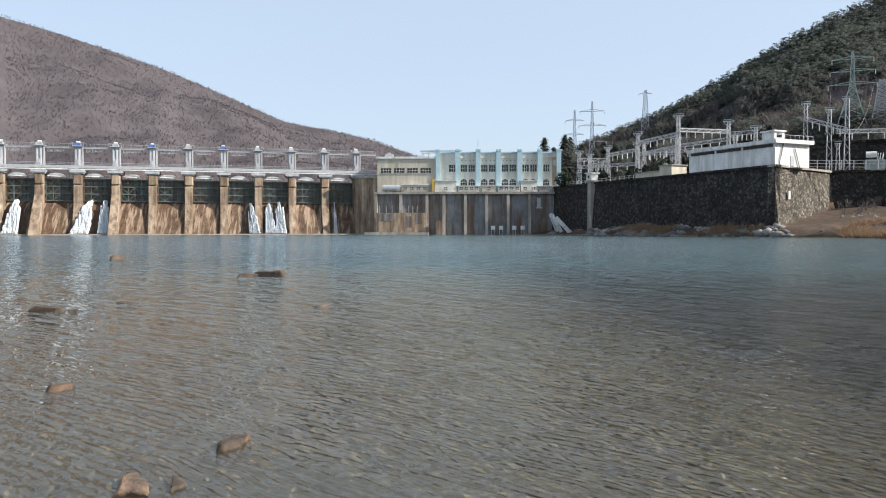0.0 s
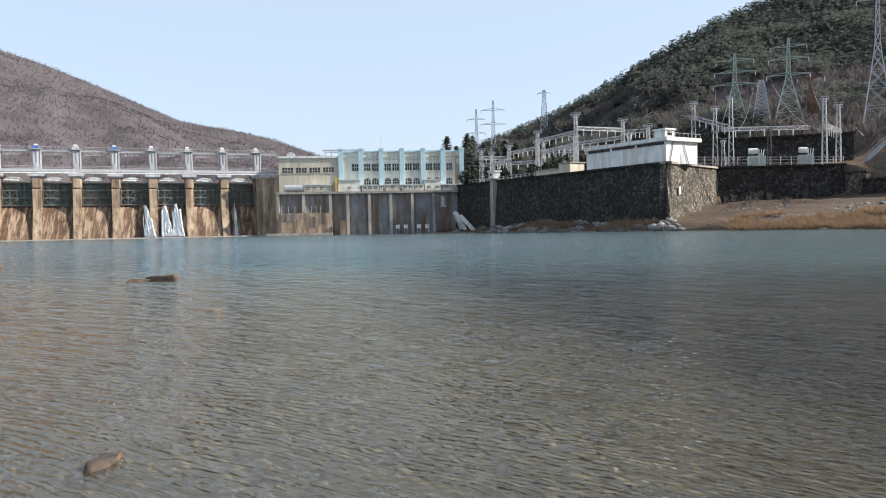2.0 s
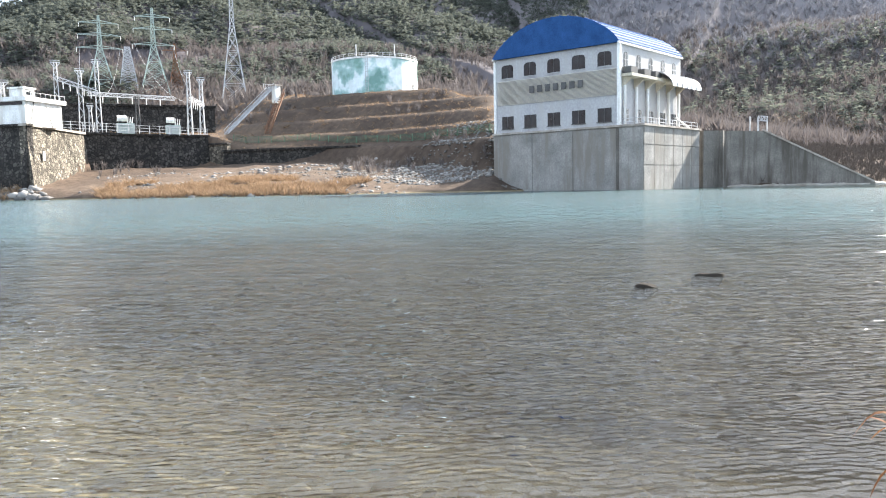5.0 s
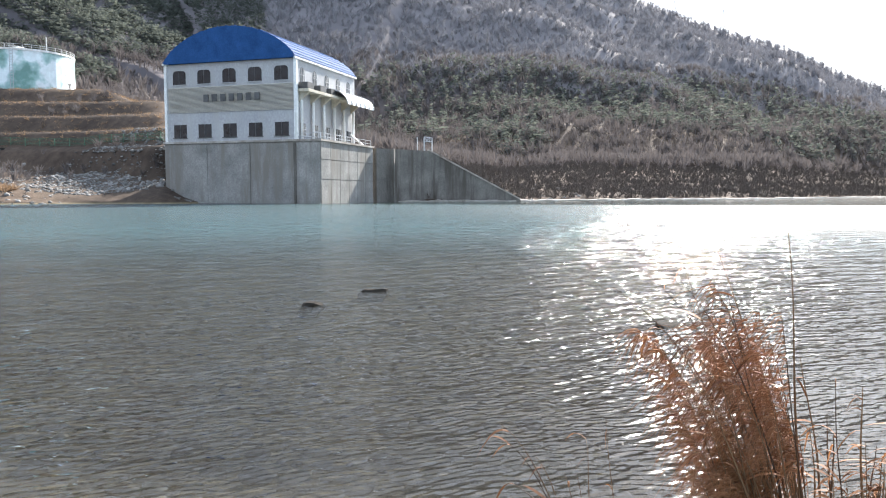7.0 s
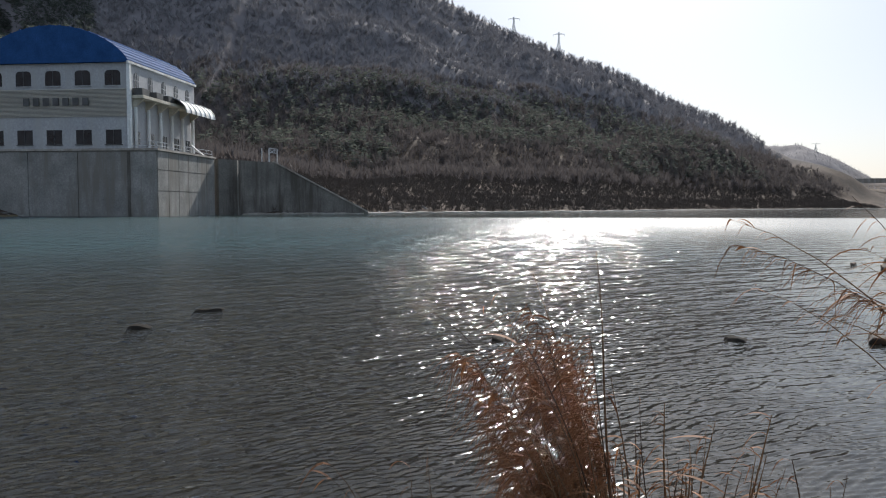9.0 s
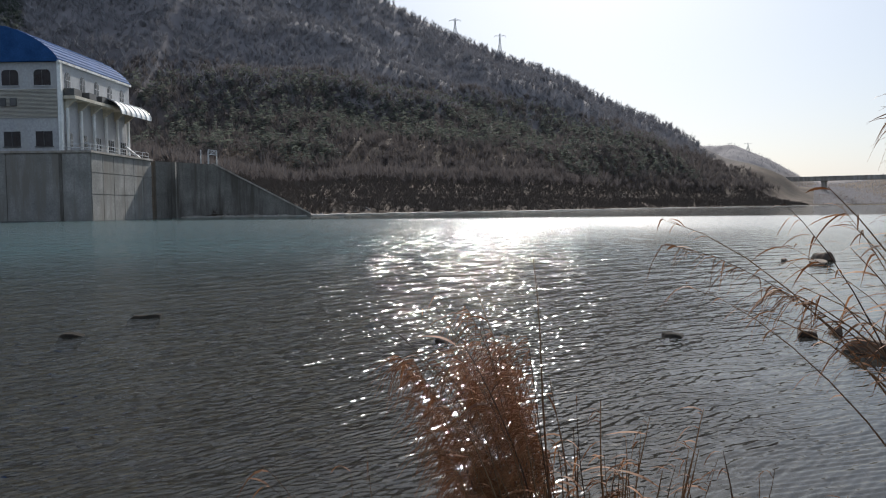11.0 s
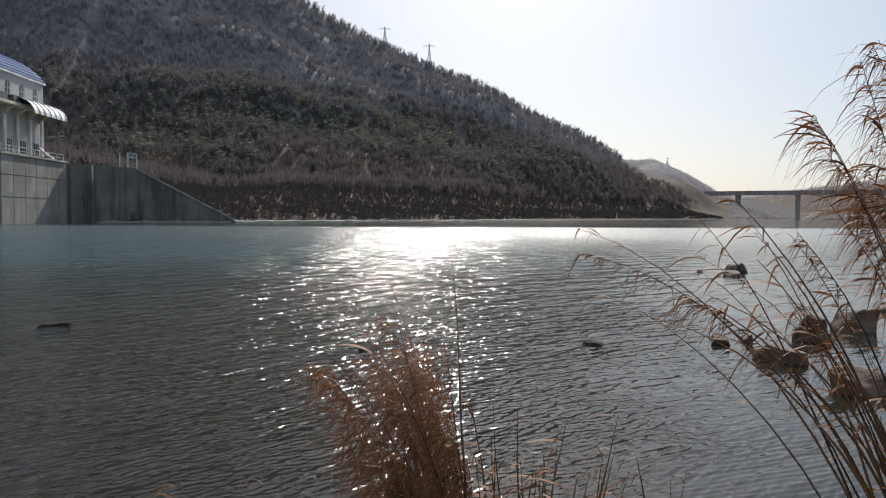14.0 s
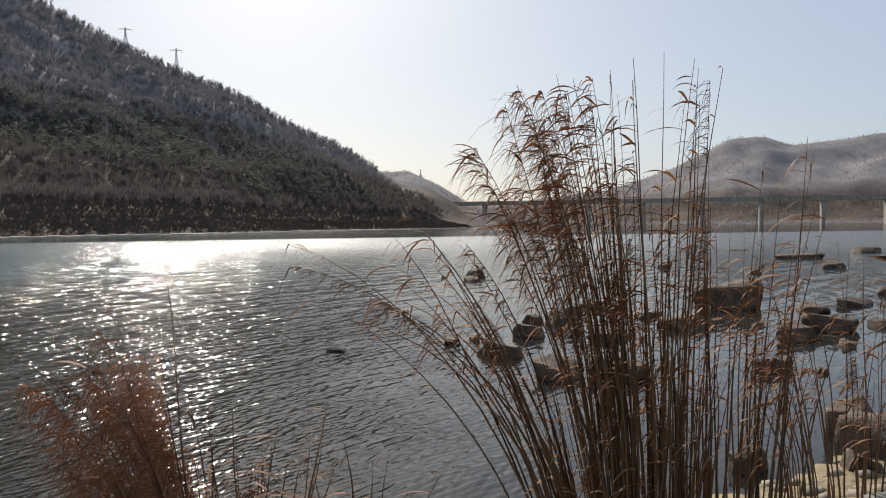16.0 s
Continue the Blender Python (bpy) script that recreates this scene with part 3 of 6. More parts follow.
def build_water():
    """One sheet of water: short wind waves near the bank, longer ones as the water opens, calmer in the lee downstream."""
    def step_at(r):
        return max(0.024, r ** 2 / 2380 * 1.15)

    fine = [3.3]
    while fine[-1] < 58:
        fine.append(fine[-1] + step_at(fine[-1]))
    rings = np.concatenate([[0.0, 1.5, 3.0], fine, np.geomspace(62, 4600, 16)])
    turns = np.concatenate([np.arange(-152, 37, 0.17), np.arange(38, 208, 4.0)])
    a, r = np.meshgrid(np.radians(turns), rings, indexing="ij")
    x, y = -np.sin(a) * r, np.cos(a) * r
    step = np.maximum(0.024, r ** 2 / 2380 * 1.15)
    wave = np.zeros_like(x)
    rnd = np.random.default_rng(11)
    gusts = [np.clip(0.8 + 1.3 * fbm(x, y, s, 2, s * 40), 0.05, 1.8) for s in (0.16, 0.3, 0.6)]
    for k in range(32):
        long = k >= 24
        lam = 0.055 * (0.27 / 0.055) ** (k / 23) if not long else 0.36 * (1.5 / 0.36) ** ((k - 24) / 7)
        way = radians(36) + rnd.normal(0, 0.36)
        slope = 0.115 if not long else 0.042
        kx, ky = math.cos(way) * math.tau / lam, math.sin(way) * math.tau / lam
        bend = 0.7 * fbm(x, y, 0.32 / lam, 1, k * 2.3)
        size = np.clip((lam / step - 1.8) / 1.5, 0, 1) * (np.clip((r - 6) / 14, 0, 1) if long else 1.0)
        wave += slope * lam / math.tau * size * gusts[k % 3] * np.sin(kx * x + ky * y + rnd.uniform(0, math.tau) + math.tau * bend)
    lee = y + 0.22 * x + 8 * fbm(x, y, 0.05, 2)
    calm = 0.17 + 0.83 * np.clip((lee + 3.5) / 6, 0, 1)
    bay = 0.5 + 1.1 * np.clip((x + 0.25 * y + 1) / 6, 0, 1)
    z = 0.25 * wave * calm * bay * np.clip((58 - r) / 10, 0, 1) * (r > 2.9)
    n, m = x.shape
    idx = np.arange(n * m).reshape(n, m)
    nxt = np.roll(idx, -1, 0)
    faces = np.stack([idx[:, :-1], idx[:, 1:], nxt[:, 1:], nxt[:, :-1]], -1).reshape(-1, 4)
    me = bpy.data.meshes.new("water")
    me.vertices.add(n * m)
    me.vertices.foreach_set("co", np.stack([x, y, z], -1).ravel())
    me.loops.add(faces.size)
    me.loops.foreach_set("vertex_index", faces.ravel())
    me.polygons.add(len(faces))
    me.polygons.foreach_set("loop_start", np.arange(len(faces)) * 4)
    me.polygons.foreach_set("loop_total", np.full(len(faces), 4))
    me.polygons.foreach_set("use_smooth", [True] * len(faces))
    me.update()
    if me.polygons[len(faces) // 3].normal.z < 0:
        me.flip_normals()
    return tagged(part("water", me, WATER), "clear wind-rippled river, teal in the deep, pebbly shallows", "river", kind="structure")


build_water()


# ---- the dam ----
def frame_at(x, y, ax, ay, z=0.0):
    n = math.hypot(ax, ay)
    return Matrix(((ax / n, -ay / n, 0, x), (ay / n, ax / n, 0, y), (0, 0, 1, z), (0, 0, 0, 1)))


DAM = frame_at(-140.2, 244.3, 10.94, 2.99)
PITCH = 11.34


def lattice(geo, p, q, up, panels, w, diag=True):
    """Two chords with webs between them."""
    p, q, up = Vector(p), Vector(q), Vector(up)
    geo.beam(p, q, w).beam(p + up, q + up, w)
    for k in range(panels):
        a, b = p.lerp(q, k / panels), p.lerp(q, (k + 1) / panels)
        geo.beam(a, a + up, w * 0.7)
        if diag:
            geo.beam(a if k % 2 else a + up, b + up if k % 2 else b, w * 0.7)
    geo.beam(q, q + up, w * 0.7)
    return geo


def dam_pier(blue, long):
    t = thing("dam_pier", "stained tan concrete spillway pier carrying a grey hoist tower", "dam pier", group="spillway piers")
    toe = [(-2.6, 13.0), (-7.5, 6.5), (-13.5, -2)] if long else [(-2.6, 10.0), (-4.4, 5), (-7.6, -2)]
    part("shaft", Geo().slab([(3.5, -2), (3.5, 20.2), (-1.6, 20.2), (-1.6, 16.5), (-2.4, 15.8)] + toe, -1.2, 1.2), PIER_TAN, t)
    if long:
        part("shaft_patch", Geo().slab([(-4.0, 9.0), (-4.0, 10.9), (-7.4, 6.5), (-9.0, 4.2), (-8.0, 4.2)], -1.25, 1.25), CONCRETE, t, "pale repair patch")
    part("nose", Geo().prism([(-1.5, -1.2), (-1.1, -2.4), (1.1, -2.4), (1.5, -1.2)], 16.6, 20.2), PIER_TAN, t)
    part("cap", Geo().box(-2.3, -2.9, 20.2, 2.3, 3.4, 20.9).box(-2.0, -2.6, 19.8, 2.0, 3.2, 20.2), TOWER_GREY, t)
    part("tower", Geo().slab([(-0.9, 20.9), (1.4, 20.9), (1.2, 28.6), (-0.7, 28.6)], -1.15, 0.65).slab([(-1.15, 20.9), (-0.9, 20.9), (-0.7, 28.6), (-0.95, 28.6)], -0.9, -0.6)
         .slab([(-1.15, 20.9), (-0.9, 20.9), (-0.7, 28.6), (-0.95, 28.6)], 0.1, 0.4), TOWER_GREY, t)
    part("side_column", Geo().box(1.05, -0.5, 20.9, 1.4, 0.4, 28.6), TOWER_GREY, t)
    part("pedestal", Geo().box(-1.0, -2.0, 20.9, 0.4, -1.0, 23.2).box(-0.7, -1.8, 23.2, 0.1, -1.2, 24.4), TOWER_GREY, t)
    part("platform", Geo().box(-1.7, -1.5, 28.7, 1.6, 2.0, 28.9), STEEL_GREY, t)
    part("hoist_housing", Geo().box(-1.1, -1.1, 28.9, 0.7, 1.3, 29.7).box(-0.8, -0.8, 29.7, 0.4, 0.9, 29.95), BLUE_SIGN if blue else STEEL_GREY, t,
         "blue hoist housing" if blue else "grey hoist housing")
    part("hoist_drum", Geo().beam((-0.7, 0.6, 30.2), (0.4, 0.6, 30.2), 0.6, sides=10), WHITE_PAINT, t)
    for x0, x1 in ((-2.0, -1.4), (1.0, 1.8)):
        r = Geo().beam((x0, -1.55, 29.9), (x1, -1.55, 29.9), 0.08)
        for x in (x0, x1):
            r.beam((x, -1.55, 29.0), (x, -1.55, 29.9), 0.08)
        part("railing", r, STEEL_GREY, t)
    return t


piers, used = {}, set()
for k in range(-4, 11):
    blue = (k in (2, 4, 6), k in (-3, -1, 1, 3))
    if blue not in piers:
        piers[blue] = dam_pier(*blue)
    m = DAM @ Matrix.Translation((k * PITCH, 0, 0))
    if blue in used:
        copy_thing(piers[blue], m)
    else:
        piers[blue].matrix_world = m
        used.add(blue)


def spillway_gate():
    t = thing("spillway_gate", "grey-green steel spillway gate with lattice girders between two piers", "dam gate", group="spillway gates")
    w = PITCH / 2 - 1.3
    part("skin_plate", Geo().slab([(1.2, 11.0), (1.35, 11.0), (1.35, 18.4), (1.2, 18.4)], -w, w), GATE_GREEN, t)
    for z in (11.2, 13.4, 15.8, 18.1):
        part("girder", Geo().box(-w, -0.1, z - 0.16, w, 1.1, z + 0.16), GATE_GREEN, t)
    for k in range(4):
        x0, x1 = -w + 0.3 + (2 * w - 0.6) * k / 4, -w + 0.3 + (2 * w - 0.6) * (k + 1) / 4
        g = Geo().beam((x0, 0, 11.2), (x0, 0, 18.1), 0.22)
        for z0, z1 in ((11.2, 13.4), (13.4, 15.8), (15.8, 18.1)):
            g.beam((x0, 0.05, z0 if k % 2 else z1), (x1, 0.05, z1 if k % 2 else z0), 0.16)
        part("truss_panel", g, GATE_GREEN, t)
    part("walkway", lattice(Geo(), (-w, -0.5, 18.5), (w, -0.5, 18.5), (0, 0, 0.9), 9, 0.07, False), STEEL_GREY, t)
    return t


gate = spillway_gate()
gate.matrix_world = DAM @ Matrix.Translation((-3.5 * PITCH, 0, 0))
for k in range(-3, 10):
    copy_thing(gate, DAM @ Matrix.Translation(((k + 0.5) * PITCH, 0, 0)))


def gate_cover():
    t = thing("gate_cover", "white curved weather cover above a spillway gate", "cover", group="gate covers")
    g, n = Geo(), 10
    for k in range(n):
        u0, u1 = k / n, (k + 1) / n
        h0, h1 = 1.15 * math.sin(math.pi * u0) ** 0.7, 1.15 * math.sin(math.pi * u1) ** 0.7
        x0, x1 = -3.6 + 5.6 * u0, -3.6 + 5.6 * u1
        g.add([(x0, -1.2, 19.0 - 0.25 * u0), (x1, -1.2, 19.0 - 0.25 * u1), (x1, -0.9, 19.0 + h1), (x0, -0.9, 19.0 + h0), (x0, 1.2, 19.0 + h0 * 0.8), (x1, 1.2, 19.0 + h1 * 0.8)], [(0, 1, 2, 3), (3, 2, 5, 4)])
    part("shell", g, WHITE_PAINT, t)
    part("bracket", Geo().beam((-2.6, 0, 18.4), (-2.6, 0, 19.3), 0.15).beam((1.0, 0, 18.4), (1.0, 0, 19.3), 0.15), STEEL_GREY, t)
    return t


cover = gate_cover()
cover.matrix_world = DAM @ Matrix.Translation((-3.5 * PITCH, 0, 0))
for k in range(-3, 10):
    copy_thing(cover, DAM @ Matrix.Translation(((k + 0.5) * PITCH, 0, 0)))

g = Geo().slab([(10, -3), (10, 11.2), (3, 11.2), (0.6, 10.6), (-1.4, 8.4), (-4.4, 2.6), (-6.4, -1), (-6.4, -3)], -4 * PITCH, 10 * PITCH)
spill = part("spillway", g, SPILL)
spill.matrix_world = DAM
tagged(spill, "rust-stained concrete spillway face below the gates", "spillway", kind="structure")
sill = part("apron", Geo().box(-4 * PITCH, -9.6, -2, 10 * PITCH, -8.4, 0.35), CONCRETE)
sill.matrix_world = DAM
tagged(sill, "low concrete apron at the dam's waterline", "apron", kind="structure")

deck = thing("dam_bridge", "grey service bridge along the dam with pipe railings", "bridge", DAM)
part("girder", Geo().box(-4 * PITCH, -2.2, 21.6, 10.6 * PITCH, -1.6, 22.5), STEEL_GREY, deck)
part("floor", Geo().box(-4 * PITCH, -1.6, 21.9, 10.6 * PITCH, 2.6, 22.2), CONCRETE, deck)
part("railing", lattice(Geo(), (-4 * PITCH, -2.1, 22.9), (10.6 * PITCH, -2.1, 22.9), (0, 0, 0.5), 165, 0.07, False), STEEL_GREY, deck)
part("pipe", Geo().beam((-4 * PITCH, -2.3, 21.2), (10.6 * PITCH, -2.3, 21.2), 0.35, sides=8), WHITE_PAINT, deck)
cat = thing("catwalk", "steel lattice catwalk joining the tops of the hoist towers", "walkway", DAM)
part("girder", Geo().box(-4 * PITCH, -0.3, 28.1, 10.6 * PITCH, 0.1, 28.55), STEEL_GREY, cat)
part("railing", lattice(Geo(), (-4 * PITCH, -0.4, 28.6), (10.6 * PITCH, -0.4, 28.6), (0, 0, 1.0), 150, 0.06, False), STEEL_GREY, cat)
for k in range(-4, 10):
    part("hanger", lattice(Geo(), ((k + 0.2) * PITCH, 0, 27.0), ((k + 0.62) * PITCH, 0, 27.2), (0, 0, 1.1), 5, 0.12), STEEL_GREY, cat)


def cascade(x0, w, top, lean):
    """White water that falls over the spillway face, broken into uneven strands."""
    g, rnd = Geo(), random.Random(int(x0 * 7))
    prof = [(0.2, 10.9), (-1.7, 8.7), (-4.7, 2.9), (-6.7, -0.3)]
    for s in range(46):
        u = rnd.uniform(-1, 1)
        ww, t0 = rnd.uniform(0.06, 0.2) * w, rnd.uniform(0, 1.1 - top) if abs(u) < 0.4 else rnd.uniform(0.3, 0.85)
        pts = []
        for j in range(11):
            t = t0 + (1 - t0) * j / 10
            k = min(int(t * 3), 2)
            f = t * 3 - k
            y, z = prof[k][0] + (prof[k + 1][0] - prof[k][0]) * f, prof[k][1] + (prof[k + 1][1] - prof[k][1]) * f
            puff = 0.35 + 0.9 * rnd.random() + 0.6 * t
            pts.append((x0 + u * w * (0.55 + 0.6 * t) + lean * t, y - puff, z + puff * 0.5))
        vs = []
        for j, p in enumerate(pts):
            r = ww * (0.6 + 0.6 * rnd.random())
            vs += [(p[0] - r, p[1] + 0.4, p[2]), (p[0], p[1] - 0.35, p[2] + 0.1), (p[0] + r, p[1] + 0.4, p[2])]
        g.add(vs, [(3 * j + a, 3 * j + a + 1, 3 * j + a + 4, 3 * j + a + 3) for j in range(10) for a in (0, 1)])
    ob = part("cascade", g, FOAM, smooth=True)
    ob.matrix_world = DAM
    return tagged(ob, "white water spilling down the dam face", "falling water", group="cascades", kind="stuff")


cascade(0.42 * PITCH, 2.1, 0.95, -1.0)
cascade(2.32 * PITCH, 2.3, 0.9, -2.6)
cascade(2.7 * PITCH, 1.6, 0.9, 0.4)
cascade(6.75 * PITCH, 1.5, 0.5, 1.4)
cascade(7.3 * PITCH, 1.7, 0.3, 0.6)
cascade(7.6 * PITCH, 1.5, 0.9, 0.5)
cascade(9.3 * PITCH, 0.5, 0.4, -0.4)

# ---- the old powerhouse beside the dam ----
PH = frame_at(-22.6, 264.2, 60.3, -1.7)


def window(name, parent, x, z, w, h, y, arched=False, bars=2, frame_mat=None, depth=0.25, mid=True):
    """A recessed window with its frame, panes and glazing bars, facing -y."""
    o = part(name, Geo().box(x - w / 2, y + 0.02, z, x + w / 2, y + depth, z + 0.08), frame_mat or CREAM, parent)
    top = [(x + w / 2 * math.cos(math.pi * k / 8), z + h - w / 2 + w / 2 * math.sin(math.pi * k / 8)) for k in range(9)] if arched else [(x + w / 2, z + h), (x - w / 2, z + h)]
    poly = [(x - w / 2, z), (x + w / 2, z)] + top
    n = len(poly)
    part("pane", Geo().add([(a, y - 0.03, b) for a, b in poly] + [(a, y + 0.05, b) for a, b in poly], [tuple(range(n)), tuple(range(n, 2 * n))[::-1]] + [(n + i, n + (i + 1) % n, (i + 1) % n, i) for i in range(n)]), GLASS_DARK, o)
    b = Geo()
    for k in range(1, bars):
        xx = x - w / 2 + w * k / bars
        b.box(xx - 0.06, y - 0.09, z, xx + 0.06, y - 0.02, z + h * (0.92 if arched else 1))
    if mid:
        b.box(x - w / 2, y - 0.09, z + h * 0.5 - 0.05, x + w / 2, y - 0.02, z + h * 0.5 + 0.05)
    if b.v:
        part("glazing_bar", b, frame_mat or CREAM, o)
    part("sill", Geo().box(x - w / 2 - 0.15, y - 0.2, z - 0.15, x + w / 2 + 0.15, y + 0.02, z), frame_mat or CREAM, o)
    return o


annex = thing("powerhouse_annex", "flat-roofed beige concrete annex with four dark slit windows", "building", PH)
part("wall", Geo().box(0, 1, 14.4, 19.9, 16, 26.1), BEIGE, annex)
part("roof", Geo().box(-0.4, 0.6, 26.1, 20.1, 16.4, 26.8), WHITE_PAINT, annex)
for k in range(4):
    window("window", annex, 3.0 + 4.55 * k, 21.2, 3.6, 1.7, 1.0, bars=4, frame_mat=BEIGE)
part("drainpipe", Geo().beam((7.6, 0.85, 21), (7.6, 0.85, 26), 0.12, sides=6), BEIGE, annex)
part("rooftop_unit", Geo().box(2.5, 3, 26.8, 5.2, 5, 27.9).box(3.1, 3.2, 27.9, 4.3, 4.6, 28.4), STEEL_GREY, annex)

hall = thing("powerhouse", "cream powerhouse with pale blue pilasters and arched lower windows", "building", PH)
HX0, HX1 = 20.1, 62.6
part("wall", Geo().box(HX0, 1.4, 14.4, HX1, 18, 27.9), CREAM, hall)
part("roof", Geo().box(HX0 - 0.2, 1.1, 27.9, HX1 + 0.2, 18.3, 28.4), SKY_BLUE, hall, "pale blue parapet")
pil = [20.8, 27.6, 34.6, 41.6, 48.8, 55.7, 62.2]
for k, x in enumerate(pil):
    part("pilaster", Geo().box(x - 0.75, 0.5, 14.4, x + 0.75, 1.4, 28.9).box(x - 0.85, 0.4, 28.6, x + 0.85, 1.6, 29.2), SKY_BLUE, hall)
for k in range(5):
    c = (pil[k] + pil[k + 1]) / 2
    if k == 0:
        window("window", hall, c + 1.6, 21.6, 2.3, 2.4, 1.4, bars=3)
        continue
    for s in (-1.35, 1.35):
        window("window", hall, c + s, 21.6, 2.2, 2.4, 1.4, bars=3)
        window("window", hall, c + s, 16.6, 2.2, 2.5, 1.4, True, bars=3)
window("window", hall, 58.0, 21.6, 2.0, 2.4, 1.4, bars=3)
window("window", hall, 57.9, 16.6, 2.1, 2.4, 1.4, True, bars=3)
part("side_panel", Geo().box(60.0, 1.0, 16.2, 62.4, 1.4, 26.5), TAN_PANEL, hall, "tan panel with a round plain emblem")
part("emblem", Geo().beam((61.3, 1.05, 24.6), (61.3, 0.85, 24.6), 2.2, sides=20), BEIGE, hall)
part("cornice", Geo().box(HX0, 1.15, 26.3, 59.8, 1.4, 26.55), CREAM, hall)
for k in range(1, 5):
    c = (pil[k] + pil[k + 1]) / 2
    for s in (-2.0, -0.7, 0.7, 2.0):
        part("vent", Geo().beam((c + s, 1.4, 25.4), (c + s, 1.3, 25.4), 0.35, sides=8), DARK_METAL, hall)
crane = thing("roof_crane", "grey steel gantry crane on the powerhouse roof", "crane", PH)
part("girder", Geo().beam((14.5, 5, 29.0), (29, 5, 29.2), 0.5), STEEL_GREY, crane)
part("pipe", Geo().beam((15, 4.3, 28.3), (28, 4.3, 28.6), 0.35, sides=6), STEEL_GREY, crane)
for x in (15.5, 17.5, 20.6, 28.4):
    part("leg", Geo().beam((x, 5, 26.7), (x, 5, 29.1), 0.35), STEEL_GREY, crane)
part("antenna", Geo().beam((34.6, 3, 28.3), (34.6, 3, 33.2), 0.12), STEEL_GREY, hall)

TAIL = thing("tailrace_wall", "tall water-stained concrete tailrace wall with buttresses", "retaining wall", PH, kind="structure")
part("wall", Geo().box(-0.6, -1.2, -3, 60.3, 1.0, 13.8), TAIL_WALL, TAIL)
part("coping", Geo().box(-0.8, -2.4, 13.8, 60.5, 1.4, 14.5), CONCRETE, TAIL, "pale concrete coping")
for x in (-0.2, 8.3, 17.2, 23.0, 30.3, 37.5, 44.8, 52.0):
    part("buttress", Geo().slab([(-1.2, -2), (-1.2, 13.8), (-2.2, 13.8), (-2.6, 3.5), (-3.4, -2)], x - 0.5, x + 0.5), CONCRETE, TAIL)
part("railing", lattice(Geo(), (-0.6, -2.2, 14.5), (60.3, -2.2, 14.5), (0, 0, 1.0), 40, 0.08, False), STEEL_GREY, TAIL)
part("low_wall", Geo().box(0.3, -5.2, -2, 17.2, -3.0, 7.4), PIER_TAN, TAIL, "patched low concrete wall")
part("wall_patch", Geo().box(10.5, -5.27, 2.4, 12.2, -5.1, 6.2).box(13.6, -5.27, 3.6, 15.6, -5.1, 7.2).box(1.2, -5.27, 4.6, 6.0, -5.1, 7.0), TAIL_WALL, TAIL)
part("landing", Geo().box(-3.5, -8.0, -1.5, 18.0, -5.2, 0.8), CONCRETE, TAIL)
for x in (1.2, 9.5, 11.0, 12.5, 14.0, 3.5, 5.5):
    part("rail_post", Geo().beam((x, -4.0, 7.4), (x, -4.0, 9.8), 0.16), STEEL_GREY, TAIL)
part("sluice_stub", Geo().prism([(20.3, -6.2), (22.4, -6.2), (22.0, -3.0), (20.6, -3.0)], -2, 4.8), PIER_TAN, TAIL)
for x in (39.6, 42.3, 46.8, 49.6):
    part("marker_board", Geo().box(x - 0.7, -3.3, 1.7, x + 0.7, -3.1, 3.0).beam((x - 0.45, -3.1, -1), (x - 0.45, -3.1, 1.8), 0.12).beam((x + 0.45, -3.1, -1), (x + 0.45, -3.1, 1.8), 0.12), WHITE_PAINT, TAIL)
part("wall_sign", Geo().box(54.6, -1.45, 9.4, 55.8, -1.2, 12.4).box(54.3, -1.6, 8.9, 56.4, -1.2, 9.3), STEEL_GREY, TAIL)


def deck_hut(x0, x1, h, material, wins):
    t = thing("deck_hut", "small flat-roofed hut on the powerhouse deck", "hut", PH, group="deck huts")
    part("wall", Geo().box(x0, -1.0, 14.5, x1, 0.5, 14.5 + h), material, t)
    part("roof", Geo().box(x0 - 0.25, -1.3, 14.5 + h, x1 + 0.25, 0.7, 14.75 + h), WHITE_PAINT, t)
    for k in range(wins):
        window("window", t, x0 + (x1 - x0) * (k + 0.5) / wins, 15.3, min(1.1, (x1 - x0) / wins * 0.6), 0.9, -1.0, bars=2, frame_mat=material)
    return t


for x0, x1, h, mt, w in ((8.6, 17.6, 2.4, BEIGE, 4), (19.8, 27.3, 3.8, CREAM, 1), (27.9, 35.0, 2.0, CREAM, 4), (36.0, 40.6, 2.2, BEIGE, 1), (41.5, 48.8, 2.0, CREAM, 4), (49.2, 54.8, 3.7, CREAM, 2), (55.2, 60.0, 1.9, CONCRETE, 0)):
    deck_hut(x0, x1, h, mt, w)
tank = thing("deck_tank", "grey horizontal storage tank on the deck", "tank", PH)
part("shell", Geo().beam((2.0, -0.6, 15.9), (8.0, -0.6, 15.9), 2.2, sides=14), STEEL_GREY, tank)
part("cradle", Geo().box(2.8, -1.2, 14.5, 3.3, 0.2, 15.2).box(6.6, -1.2, 14.5, 7.1, 0.2, 15.2), CONCRETE, tank)
post = part("yellow_lift", Geo().beam((19.2, -1.2, 14.5), (19.2, -1.2, 19.2), 0.5).beam((19.2, -1.2, 19.2), (20.6, -1.2, 18.4), 0.3), YELLOW)
post.matrix_world = PH
tagged(post, "yellow lifting post on the powerhouse deck", "crane post")
# the abutment between dam and powerhouse
ab = thing("dam_abutment", "stained concrete abutment where dam and powerhouse meet", "abutment", kind="structure")
part("wall", Geo().prism([(-30.5, 268), (-22.6, 266), (-22.6, 280), (-32, 282)], -2, 19.5), PIER_TAN, ab)
part("coping", Geo().prism([(-30.8, 267.6), (-22.4, 265.6), (-22.4, 280), (-32, 282)], 19.5, 20.2), CONCRETE, ab)

